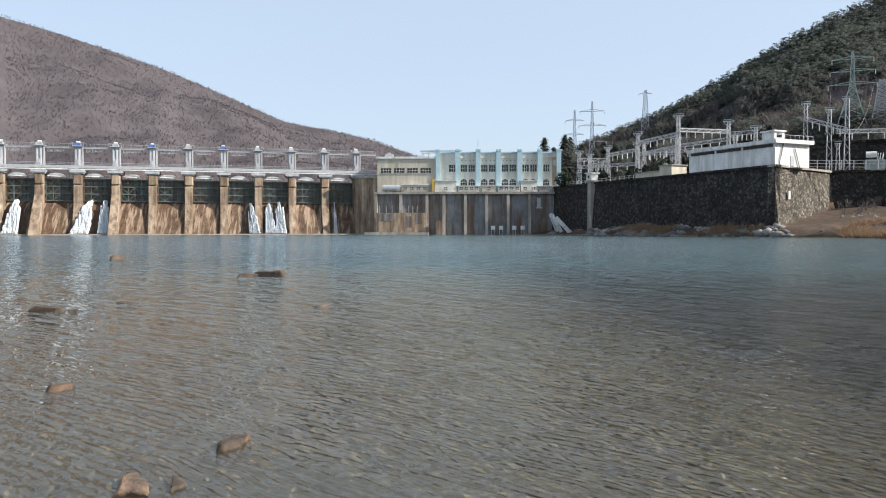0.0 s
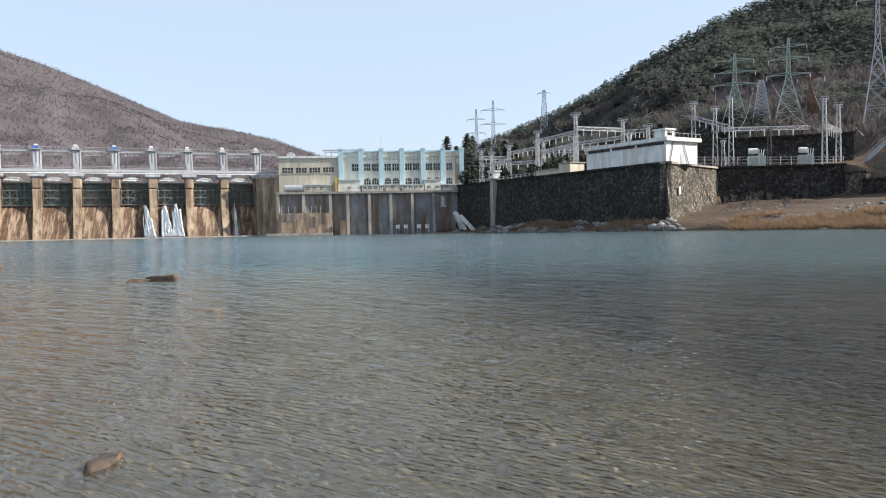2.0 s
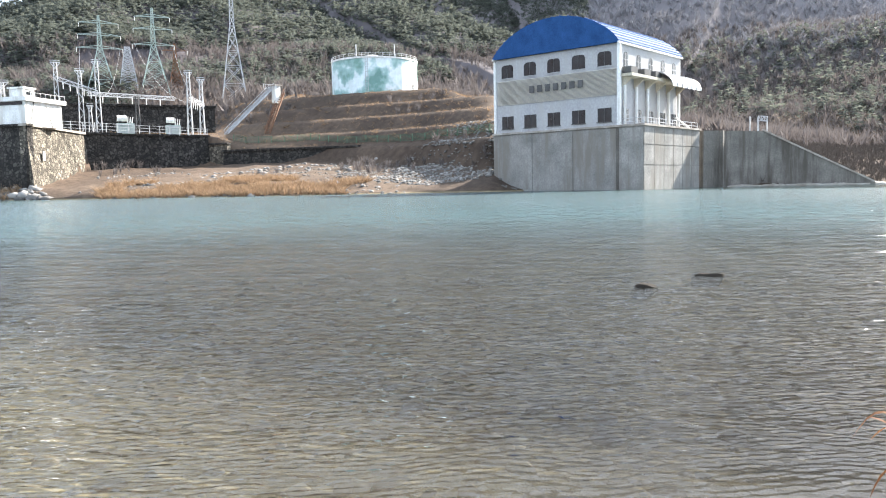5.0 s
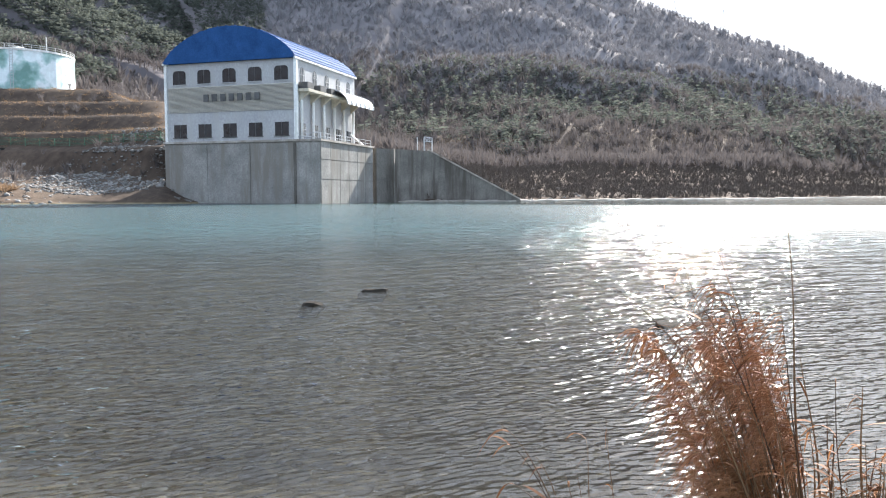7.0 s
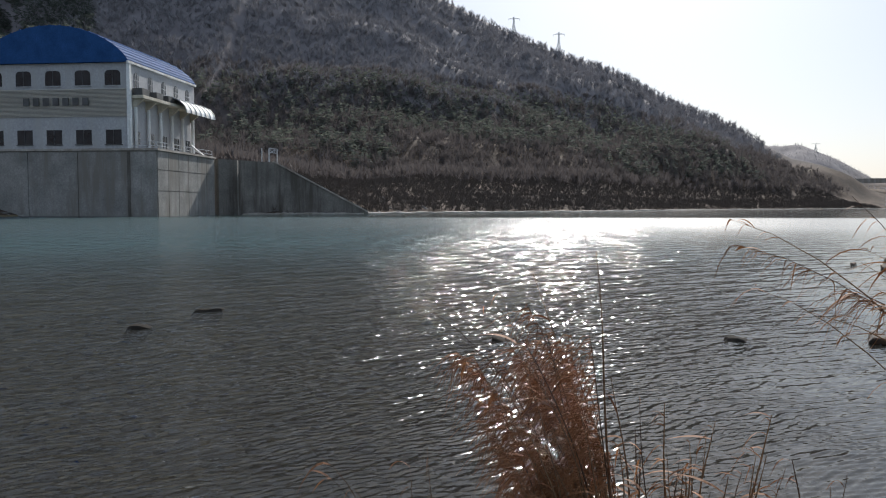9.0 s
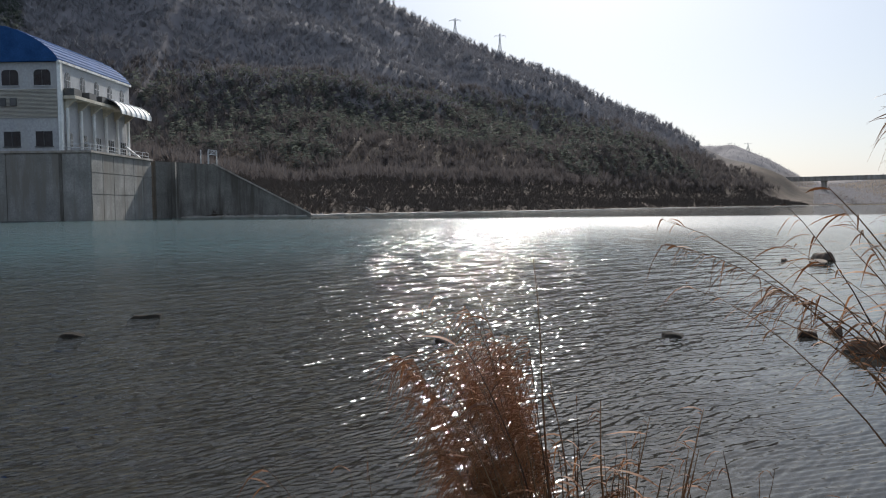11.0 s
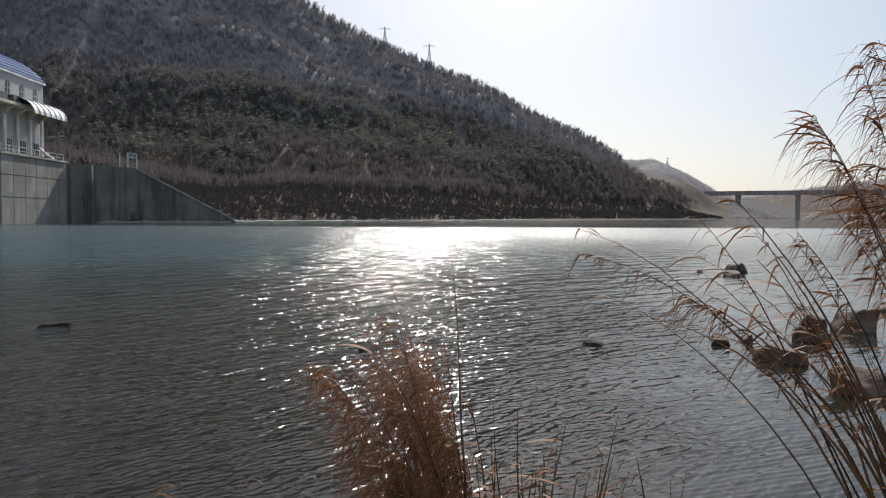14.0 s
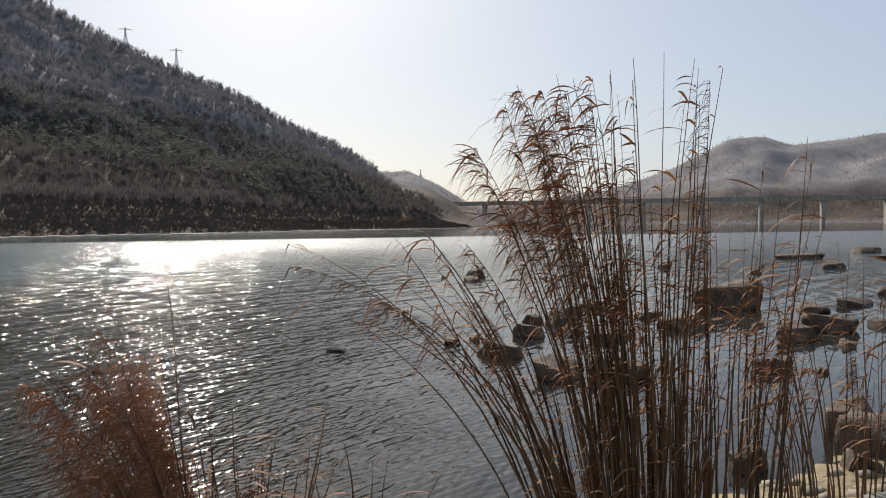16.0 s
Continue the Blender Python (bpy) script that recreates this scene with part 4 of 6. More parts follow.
# ---- the stone retaining wall and its platform ----
WALL_PTS = [(37.6, 262.4), (74.4, 172.6), (96.5, 191.5), (127.6, 184.5)]


def stone_wall(name, p, q, z0, z1, batter, material, label, course=0.9, width=1.5, fine=0.0):
    """A battered masonry wall from p to q with its coping and courses of uneven stones."""
    d = Vector((q[0] - p[0], q[1] - p[1], 0))
    n, ln = Vector((d.y, -d.x, 0)).normalized(), d.length
    m = frame_at(p[0], p[1], d.x, d.y)
    t = thing(name, label, "retaining wall", m, kind="structure")
    part("core", Geo().slab([(1.6, z0), (1.6, z1), (0.25, z1), (0.25 - batter, z0)], 0, ln), material, t)
    part("coping", Geo().box(-0.3, -0.25, z1, ln + 0.3, 1.6, z1 + 0.5), CONCRETE if fine else STONE_DARK, t)
    return t, m, ln


W1 = stone_wall("wall_west", WALL_PTS[0], WALL_PTS[1], -2, 15.8, 1.6, STONE_DARK, "tall stone retaining wall above the river, coloured dark for its shaded face")
W2 = stone_wall("wall_corner", WALL_PTS[1], WALL_PTS[2], -2, 15.8, 1.6, STONE_LIGHT, "lichened rubble-stone retaining wall, coloured light for its sunlit face", fine=1)
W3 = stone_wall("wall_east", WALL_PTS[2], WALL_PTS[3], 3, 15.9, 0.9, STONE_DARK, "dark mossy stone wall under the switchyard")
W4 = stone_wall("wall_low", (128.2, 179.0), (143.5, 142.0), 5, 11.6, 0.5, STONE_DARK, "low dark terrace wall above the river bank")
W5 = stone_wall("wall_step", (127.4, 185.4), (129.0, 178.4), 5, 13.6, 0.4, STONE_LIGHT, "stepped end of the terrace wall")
# added dark backdrop to the pale columns, for the slope's shade
W6 = stone_wall("wall_back", (96.0, 226.0), (141.0, 200.0), 14, 26.0, 0.8, STONE_DARK, "dark wall added for the shaded scrub slope behind the switchyard")


# ---- the switchyard ----
def z_at(x, y):
    return float(land_height(np.array([x]), np.array([y]))[0])


wh = thing("switch_house", "white flat-roofed house with slit windows on the stone wall", "building", frame_at(60.6, 204.8, 74.7 - 60.6, 174.2 - 204.8))
part("wall", Geo().box(6.2, 0.6, 16.0, 33.6, 11.5, 21.3), WHITE_PAINT, wh)
part("roof", Geo().box(5.8, 0.0, 21.3, 34.4, 12.2, 22.2), WHITE_PAINT, wh, "white parapet")
for x0, x1 in ((7.0, 15.0), (15.8, 23.6), (24.4, 33.0)):
    part("slit_window", Geo().box(x0, 0.45, 20.5, x1, 0.7, 21.2), GLASS_DARK, wh)
part("side_door", Geo().box(33.5, 5.4, 16.2, 33.7, 6.6, 18.6), STEEL_GREY, wh)
part("downpipe", Geo().beam((33.8, 1.6, 16), (33.8, 3.0, 21.4), 0.14), DARK_METAL, wh)
part("downpipe", Geo().beam((33.8, 8.2, 16), (33.8, 6.6, 20.4), 0.12), DARK_METAL, wh)
part("roof_cabin", Geo().box(29.4, 1.0, 22.2, 33.0, 4.2, 24.0).box(29.1, 0.7, 24.0, 33.3, 4.5, 24.35), WHITE_PAINT, wh)
part("cabin_window", Geo().box(32.95, 1.8, 22.7, 33.05, 3.4, 23.6), GLASS_DARK, wh)
part("roof_railing", lattice(Geo(), (34.2, 0.3, 22.2), (34.2, 12.0, 22.2), (0, 0, 1.0), 8, 0.07, False), STEEL_GREY, wh)
low = thing("store_shed", "low pale flat-roofed shed on the stone wall", "shed", frame_at(54.0, 220.0, 74.7 - 60.6, 174.2 - 204.8))
part("wall", Geo().box(0.5, 0.8, 16.0, 10.5, 7.0, 17.6).box(10.7, 0.8, 16.0, 15.5, 6.0, 18.9), BEIGE, low)
part("roof", Geo().box(0.2, 0.5, 17.6, 10.6, 7.3, 17.9).box(10.6, 0.5, 18.9, 15.8, 6.3, 19.2), CONCRETE, low)
gp = thing("gauge_tower", "slim concrete pillar with a white gauge house on the river wall", "gauge tower", frame_at(47.2, 240.2, 36.8, -89.8))
part("pillar", Geo().prism([(-0.9, -1.9), (0.9, -1.9), (0.9, 0.4), (-0.9, 0.4)], -1, 16.6), CONCRETE, gp)
part("platform", Geo().box(-1.7, -2.6, 16.6, 1.7, 1.4, 17.0), CONCRETE, gp)
part("cabin", Geo().box(-1.2, -2.1, 17.0, 1.2, 0.6, 19.0), WHITE_PAINT, gp)
part("roof", Geo().box(-1.6, -2.5, 19.0, 1.6, 1.0, 19.4), WHITE_PAINT, gp)
part("window", Geo().box(-0.5, -2.15, 17.6, 0.5, -2.05, 18.5), GLASS_DARK, gp)
fence = thing("wall_railing", "pale steel railing along the top of the river wall", "railing", frame_at(37.6, 262.4, 36.8, -89.8))
for k in range(22):
    part("post", Geo().beam((2.3 * k + 0.5, 0.6, 16.3), (2.3 * k + 0.5, 0.6, 17.4), 0.1), STEEL_GREY, fence)
for z in (16.8, 17.4):
    part("rail", Geo().beam((0.5, 0.6, z), (48.8, 0.6, z), 0.09), STEEL_GREY, fence)
f2 = thing("yard_fence", "pale mesh fence round the switchyard", "fence", frame_at(86.0, 183.0, 42, 2.5))
for k in range(15):
    part("post", Geo().beam((3.0 * k, 0, 16.0), (3.0 * k, 0, 18.2), 0.12), STEEL_GREY, f2)
for z in (16.6, 17.4, 18.1):
    part("rail", Geo().beam((0, 0, z), (42, 0, z), 0.07), STEEL_GREY, f2)


def lattice_column(x, y, z0, z1, w=1.4, arm=2.6, ax=1.0, ay=0.0, material=None):
    """A slender four-legged lattice column with a crosshead."""
    material = material or STEEL_GREY
    t = thing("gantry_column", "grey steel lattice column in the switchyard", "gantry column", frame_at(x, y, ax, ay), group="switchyard columns")
    for sx, sy in ((-1, -1), (1, -1), (1, 1), (-1, 1)):
        part("leg", Geo().beam((sx * w / 2, sy * w / 2, z0), (sx * w / 4, sy * w / 4, z1), 0.14), material, t)
    g, n = Geo(), max(4, int((z1 - z0) / 1.7))
    for k in range(n):
        za, zb = z0 + (z1 - z0) * k / n, z0 + (z1 - z0) * (k + 1) / n
        ra, rb = w / 2 - w / 4 * k / n, w / 2 - w / 4 * (k + 1) / n
        for s in (-1, 1):
            a = -1 if k % 2 else 1
            g.beam((-ra * a, s * ra, za), (rb * a, s * rb, zb), 0.08).beam((s * ra, -ra * a, za), (s * rb, rb * a, zb), 0.08)
    part("bracing", g, material, t)
    h = Geo().beam((-arm / 2, 0, z1), (arm / 2, 0, z1), 0.25).beam((-arm / 2, 0, z1), (0, 0, z1 - 1.6), 0.15).beam((arm / 2, 0, z1), (0, 0, z1 - 1.6), 0.15).beam((-arm / 2, 0, z1 + 0.5), (arm / 2, 0, z1 + 0.5), 0.12)
    part("crosshead", h, material, t)
    return t


def lattice_girder(p, q, name="busbar_girder"):
    """A square lattice girder between two columns, with its insulator strings."""
    t = thing(name, "grey steel lattice girder with hanging insulators in the switchyard", "girder", group="switchyard girders")
    p, q = Vector(p), Vector(q)
    d = (q - p)
    side = Vector((d.y, -d.x, 0)).normalized() * 0.9
    n = max(4, int(d.length / 1.6))
    part("front_truss", lattice(Geo(), p, q, (0, 0, 0.9), n, 0.12), STEEL_GREY, t)
    part("back_truss", lattice(Geo(), p + side, q + side, (0, 0, 0.9), n, 0.12), STEEL_GREY, t)
    for k in range(1, 6):
        a = p.lerp(q, k / 6)
        part("insulator", Geo().beam(a, a - Vector((0, 0, 1.6)), 0.3, 0.18, 6), WHITE_PAINT, t)
    return t


COLUMNS = [(44.4, 251, 27.0), (54, 252, 28.6), (60, 238, 28.2), (60.5, 232, 27.6), (59.4, 235, 31.0), (71.0, 234, 29.5), (64.7, 212, 33.0), (80, 216, 32.0), (86.0, 212, 29.8), (71, 246, 27.5), (50, 262, 27.2), (88, 232, 30.0)]
for x, y, z in COLUMNS:
    lattice_column(x, y, 16.0, z, 1.3, 3.0, 0.8, -0.6)
for i, j, z in ((0, 1, 24.0), (1, 4, 25.5), (4, 6, 27.5), (6, 7, 28.6), (7, 8, 28.0), (2, 5, 24.5), (5, 7, 26.5), (3, 6, 24.0), (9, 11, 26.0), (10, 1, 23.0), (0, 2, 21.5), (9, 5, 23.0)):
    lattice_girder((COLUMNS[i][0], COLUMNS[i][1], z), (COLUMNS[j][0], COLUMNS[j][1], z))
EAST = [(91.8, 195.2, 33.5), (97.0, 193.6, 31.8), (100.4, 191.6, 34.2), (124.6, 188.4, 33.6), (130.0, 190.6, 32.4)]
for x, y, z in EAST:
    lattice_column(x, y, 16.0, z, 1.3, 2.2, 0.9, -0.4)
lattice_girder((91.8, 195.2, 29.2), (100.4, 191.6, 26.0))
lattice_girder((124.6, 188.4, 26.0), (130.0, 190.6, 24.8))
lattice_girder((100.4, 197, 26.2), (124.6, 196, 26.6))
lattice_column(113.0, 195.0, 16.0, 26.4, 1.2, 1.6, 0.9, -0.4, DARK_METAL)
lattice_column(102.5, 200.0, 16.0, 24.0, 1.0, 1.6, 0.9, -0.4)
for x, y, w in ((106.5, 190.0, 4.2), (119.0, 188.0, 3.6)):
    t = thing("transformer", "pale transformer with a bulbous tank and bushings", "transformer", frame_at(x, y, 0.9, -0.4), group="transformers")
    part("body", Geo().box(-w / 2, -1.2, 16.2, w / 2, 1.2, 18.9), PYLON_GREEN, t)
    part("radiator", lattice(Geo(), (-w / 2, -1.35, 16.5), (w / 2, -1.35, 16.5), (0, 0, 2.0), 9, 0.16, False), STEEL_GREY, t)
    part("conservator", Geo().beam((-w / 2 + 0.2, 0, 20.2), (0.4, 0, 20.2), 1.5, sides=12), WHITE_PAINT, t)
    for k in range(3):
        part("bushing", Geo().beam((0.6 + 0.5 * k, 0, 18.9), (0.7 + 0.6 * k, 0, 20.6), 0.35, 0.15, 8), WHITE_PAINT, t)


def pylon(x, y, top, base_w, arms, material, label, slim=False, bar=0.72):
    """A tapering lattice transmission tower with its cross-arms."""
    z0 = z_at(x, y) - 0.6
    t = thing("pylon", label, "pylon", frame_at(x, y, y, -x), group="pylons")
    h = top - z0
    waist = 0.55 if not slim else 1.0

    def half(u):
        return base_w / 2 * (1 - u / waist) + 0.9 * u / waist if u < waist else 0.9 - 0.6 * (u - waist) / max(1 - waist, 0.01)
    levels = [0, 0.14, 0.27, 0.38, 0.48, 0.56, 0.64, 0.72, 0.8, 0.88, 0.95, 1.0]
    for sx, sy in ((-1, -1), (1, -1), (1, 1), (-1, 1)):
        pts = [(sx * half(a), sy * half(a), z0 + a * h) for a in levels]
        g = Geo()
        for p in pts:
            g.v += [(p[0] + c * 0.2 * bar, p[1] + s * 0.2 * bar, p[2]) for c, s in ((-1, -1), (1, -1), (1, 1), (-1, 1))]
        g.f += [(4 * k + i, 4 * k + (i + 1) % 4, 4 * k + 4 + (i + 1) % 4, 4 * k + 4 + i) for k in range(len(pts) - 1) for i in range(4)]
        part("leg", g, material, t)
    g = Geo()
    for a, b in zip(levels, levels[1:]):
        ra, rb, za, zb = half(a), half(b), z0 + a * h, z0 + b * h
        for s in (-1, 1):
            g.beam((-ra, s * ra, za), (rb, s * rb, zb), 0.24 * bar).beam((ra, s * ra, za), (-rb, s * rb, zb), 0.24 * bar)
            g.beam((s * ra, -ra, za), (s * rb, rb, zb), 0.24 * bar).beam((s * ra, ra, za), (s * rb, -rb, zb), 0.24 * bar)
            g.beam((-rb, s * rb, zb), (rb, s * rb, zb), 0.2 * bar)
    part("bracing", g, material, t)
    for u, reach in arms:
        z = z0 + u * h
        for s in (-1, 1):
            part("cross_arm", Geo().beam((0, 0, z + 1.1), (s * reach, 0, z), 0.28 * bar).beam((s * half(u), -0.5, z), (s * reach, 0, z), 0.24 * bar).beam((s * half(u), 0.5, z), (s * reach, 0, z), 0.24 * bar)
                 .beam((s * reach * 0.5, 0, z), (s * reach * 0.5, 0, z + 0.6), 0.16), material, t)
            part("insulator", Geo().beam((s * reach, 0, z), (s * reach, 0, z - 1.7), 0.3, 0.2, 6), WHITE_PAINT, t)
    return t


ARMS = [(0.93, 5.5), (0.79, 7.0), (0.65, 7.5)]
pylon(154.8, 292, 69, 10, [(0.9, 7.0), (0.74, 7.6), (0.57, 8.2)], PYLON_GREEN, "pale green lattice transmission tower with three pairs of arms")
pylon(171.8, 282.4, 73, 11, [(0.9, 6.5), (0.76, 7.2), (0.58, 7.8)], PYLON_GREEN, "tall grey-green lattice transmission tower on the slope")
pylon(197, 265.5, 92, 10, [(0.95, 7), (0.85, 7)], STEEL_GREY, "tall grey lattice transmission tower rising above the scrub")
pylon(163.5, 287.5, 57.5, 7, [], STEEL_GREY, "slim white tapering lattice mast", True)
pylon(76, 393, 66.8, 6, [(0.88, 6.2), (0.7, 6.8), (0.5, 7)], STEEL_GREY, "small grey transmission tower on the wooded spur", bar=0.6)
pylon(70.5, 413, 65.5, 5, [(0.85, 5), (0.65, 5)], STEEL_GREY, "small grey transmission tower on the wooded spur", bar=0.6)
pylon(139.5, 532, 97.5, 6, [(0.93, 4.5)], STEEL_GREY, "slim mast on the ridge among trees", True, 0.7)
pylon(186, 290, 62, 6, [(0.85, 5)], RUST, "rust-brown lattice mast half hidden by scrub")
pylon(699, -56, 156, 5, [(0.9, 5)], STEEL_GREY, "tiny transmission tower on the far ridge")
pylon(700, -16, 170, 5, [(0.9, 5)], STEEL_GREY, "tiny transmission tower on the far ridge")
pylon(1395, -560, 112, 8, [(0.9, 7)], STEEL_GREY, "tiny transmission tower on the distant hill")



def power_line(p, q, sag, label):
    """One hanging conductor between two points."""
    p, q, g, n = Vector(p), Vector(q), Geo(), 14
    pts = [p.lerp(q, k / n) - Vector((0, 0, sag * 4 * (k / n) * (1 - k / n))) for k in range(n + 1)]
    for a, b in zip(pts, pts[1:]):
        g.beam(a, b, 0.05)
    return tagged(part("power_line", g, STEEL_GREY), label, "cable", "power lines")


for s in (-1, 1):
    for u, reach in ((0.76, 7.2),):
        z = 25 + (70 - 25) * u
        power_line((171.8 + s * reach * 0.85, 282.4 - s * reach * 0.5, z), (128.0 + s * 2.0, 190.0, 25.5), 5.0, "thin steel conductor hanging from the tower to the switchyard")
        power_line((154.8 + s * reach * 0.88, 292 - s * reach * 0.46, z - 3), (100.0 + s * 3.0, 196.0, 26.0), 5.0, "thin steel conductor hanging from the tower to the switchyard")

# ---- the painted water tank on the slope ----


def mural_material():
    m, nodes, links, bsdf = nodes_of("landscape mural paint")
    at = nodes.new("ShaderNodeNewGeometry").outputs["Position"]
    a = noise_of(nodes, links, at, 0.10, 4, 0.55)
    b = noise_of(nodes, links, at, 0.5, 4, 0.6)
    col = ramp(nodes, links, a, [(0.36, (0.14, 0.28, 0.25)), (0.43, (0.34, 0.50, 0.49)), (0.48, (0.66, 0.74, 0.76)), (0.56, (0.60, 0.70, 0.71)), (0.60, (0.30, 0.46, 0.45)), (0.68, (0.15, 0.29, 0.25))])
    links.new(mixed(nodes, links, col, ramp(nodes, links, b, [(0.3, (0.7,) * 3), (0.7, (1.15,) * 3)]), 0.6, "MULTIPLY"), bsdf.inputs["Base Color"])
    bsdf.inputs["Roughness"].default_value = 0.6
    return m


MURAL = mural_material()
wt = thing("water_tank", "round water tank with a teal mural and railed top", "water tank", Matrix.Translation((187.5, 177.5, 0)))
zt = 31.0
n = 40
g = Geo()
ring = [(14.0 * math.cos(math.tau * k / n), 14.0 * math.sin(math.tau * k / n)) for k in range(n)]
part("shell", g.prism(ring, zt - 4, 41.2), MURAL, wt, smooth=False)
part("rim", Geo().prism([(x * 1.015, y * 1.015) for x, y in ring], 41.2, 41.7), WHITE_PAINT, wt)
g = Geo()
g.add([(x * 0.98, y * 0.98, 41.7) for x, y in ring] + [(0, 0, 43.0)], [(k, (k + 1) % n, n) for k in range(n)])
part("roof", g, WHITE_PAINT, wt)
g = Geo()
for k in range(n):
    p, q = ring[k], ring[(k + 1) % n]
    g.beam((*p, 41.7), (*p, 42.8), 0.1).beam((*p, 42.8), (*q, 42.8), 0.1).beam((*p, 42.25), (*q, 42.25), 0.07)
part("railing", g, STEEL_GREY, wt)
part("hatch", Geo().box(-4, -3, 42.2, 1.5, 2, 43.6), WHITE_PAINT, wt)
for a in (250, 200):
    c, s = math.cos(radians(a)) * 14.1, math.sin(radians(a)) * 14.1
    part("lamp_post", Geo().beam((c, s, 41.4), (c, s, 45.4), 0.22), STEEL_GREY, wt)
part("ladder", lattice(Geo(), (-12.0, -7.4, zt - 1), (-12.0, -7.4, 42.4), (0.5, -0.6, 0), 16, 0.1, False), STEEL_GREY, wt)


# stairs and pipes on the grass slope
def slope_stair(p, q, w, material, label):
    t = thing("slope_stair", label, "stairs", group="slope stairs")
    p, q = Vector(p), Vector(q)
    d = q - p
    side = Vector((d.y, -d.x, 0)).normalized() * w / 2
    for s in (-1, 1):
        part("stringer", Geo().beam(p + side * s, q + side * s, 0.35), material, t)
        part("handrail", lattice(Geo(), p + side * s + Vector((0, 0, 0.3)), q + side * s + Vector((0, 0, 0.3)), (0, 0, 1.0), 9, 0.1, False), material, t)
    n = int(d.length / 0.8)
    for k in range(n):
        a = p.lerp(q, k / n)
        part("tread", Geo().beam(a - side, a + side, 0.25), material, t)
    return t


slope_stair((133.5, 184.5, 17.0), (147.5, 181.0, 30.5), 2.4, STEEL_GREY, "pale steel stair climbing the grass slope")
slope_stair((141.2, 176.0, 17.0), (149.0, 178.5, 29.0), 1.6, RUST, "brown pipe stair on the grass slope")
hut = thing("valve_hut", "small white valve hut at the head of the slope stair", "hut", Matrix.Translation((147.5, 179.2, 0)))
part("wall", Geo().box(-0.9, -0.9, 26, 0.9, 0.9, 31.0), WHITE_PAINT, hut)
part("roof", Geo().box(-1.2, -1.2, 31.0, 1.2, 1.2, 31.3), CONCRETE, hut)
part("railing", lattice(Geo(), (-4.5, 0, 30.0), (-1, 0, 30.0), (0, 0, 1.2), 4, 0.1, False), STEEL_GREY, hut)
gf = thing("green_fence", "long green mesh fence along the foot of the grass slope", "fence")
GREEN = surface("faded green mesh", (0.05, 0.11, 0.07), (0.09, 0.17, 0.11), 0.8, 0.8)
pts = [(134, 182), (143, 160), (146, 142), (146, 118), (141, 96)]
for p, q in zip(pts, pts[1:]):
    za, zb = z_at(*p), z_at(*q)
    for k in range(6):
        x, y = p[0] + (q[0] - p[0]) * k / 6, p[1] + (q[1] - p[1]) * k / 6
        part("post", Geo().beam((x, y, z_at(x, y) - 0.3), (x, y, z_at(x, y) + 1.9), 0.12), GREEN, gf)
    g = Geo()
    for k in range(6):
        x, y = p[0] + (q[0] - p[0]) * k / 6, p[1] + (q[1] - p[1]) * k / 6
        x2, y2 = p[0] + (q[0] - p[0]) * (k + 1) / 6, p[1] + (q[1] - p[1]) * (k + 1) / 6
        za, zb = z_at(x, y), z_at(x2, y2)
        for u in (0.3, 0.6, 0.9, 1.2, 1.5, 1.8):
            g.beam((x, y, za + u), (x2, y2, zb + u), 0.07)
    part("mesh", g, GREEN, gf)

# ---- the new powerhouse with the blue barrel roof ----
BB = frame_at(125.86, 87.17, -0.04, -0.999) @ Matrix.Diagonal((0.945, 1, 1, 1))
SIDE = Matrix.Translation((28.2, 0, 0)) @ Matrix.Rotation(radians(90), 4, "Z")


def turned(ob, m):
    for o in (ob, *ob.children_recursive):
        o.data.transform(m)
    return ob


def rounded_window(parent, x, z, w, h, y):
    """A window with rounded upper corners."""
    poly = [(x - w / 2, z), (x + w / 2, z)] + [(x + sx * (w / 2 - 0.7 + 0.7 * math.cos(a)), z + h - 0.7 + 0.7 * math.sin(a)) for sx, turn in ((1, 1), (-1, -1)) for a in [math.pi / 2 * k / 4 for k in range(5)][::turn]]
    n = len(poly)
    o = part("window", Geo().add([(a, y - 0.03, b) for a, b in poly] + [(a, y + 0.05, b) for a, b in poly], [tuple(range(n)), tuple(range(n, 2 * n))[::-1]] + [(n + i, n + (i + 1) % n, (i + 1) % n, i) for i in range(n)]), GLASS_DARK, parent)
    part("glazing_bar", Geo().box(x - 0.05, y - 0.08, z, x + 0.05, y - 0.02, z + h - 0.05), DARK_METAL, o)
    part("sill", Geo().box(x - w / 2 - 0.15, y - 0.2, z - 0.15, x + w / 2 + 0.15, y + 0.02, z), PALE, o)
    return o


bb = thing("new_powerhouse", "pale powerhouse with a blue barrel roof and a louvred band", "building", BB)
PALE = surface("pale grey-white cladding", (0.33, 0.335, 0.35), (0.42, 0.42, 0.425), 0.25, 0.6, stain=(0.34, 0.335, 0.325), streaks=0.2, bump=0.004)
LOUVRE = surface("beige louvre metal", (0.42, 0.39, 0.33), (0.55, 0.51, 0.44), 0.4, 0.55, bump=0.003)
BASE_CONC = surface("streaked grey concrete", (0.17, 0.166, 0.155), (0.30, 0.288, 0.268), 0.3, 0.85, stain=(0.17, 0.155, 0.135), streaks=0.15, bump=0.03)
WING_CONC = surface("dark weathered concrete", (0.12, 0.112, 0.10), (0.21, 0.195, 0.175), 0.3, 0.9, stain=(0.075, 0.066, 0.056), streaks=0.25, bump=0.03)
part("wall", Geo().box(0.0, 0.4, 11.0, 28.2, 25.5, 25.4), PALE, bb)
g, n = Geo(), 24
arc = [(14.1 - 14.4 * math.cos(math.pi * k / n), 25.4 + 6.2 * math.sin(math.pi * k / n) ** 1.45) for k in range(n + 1)]
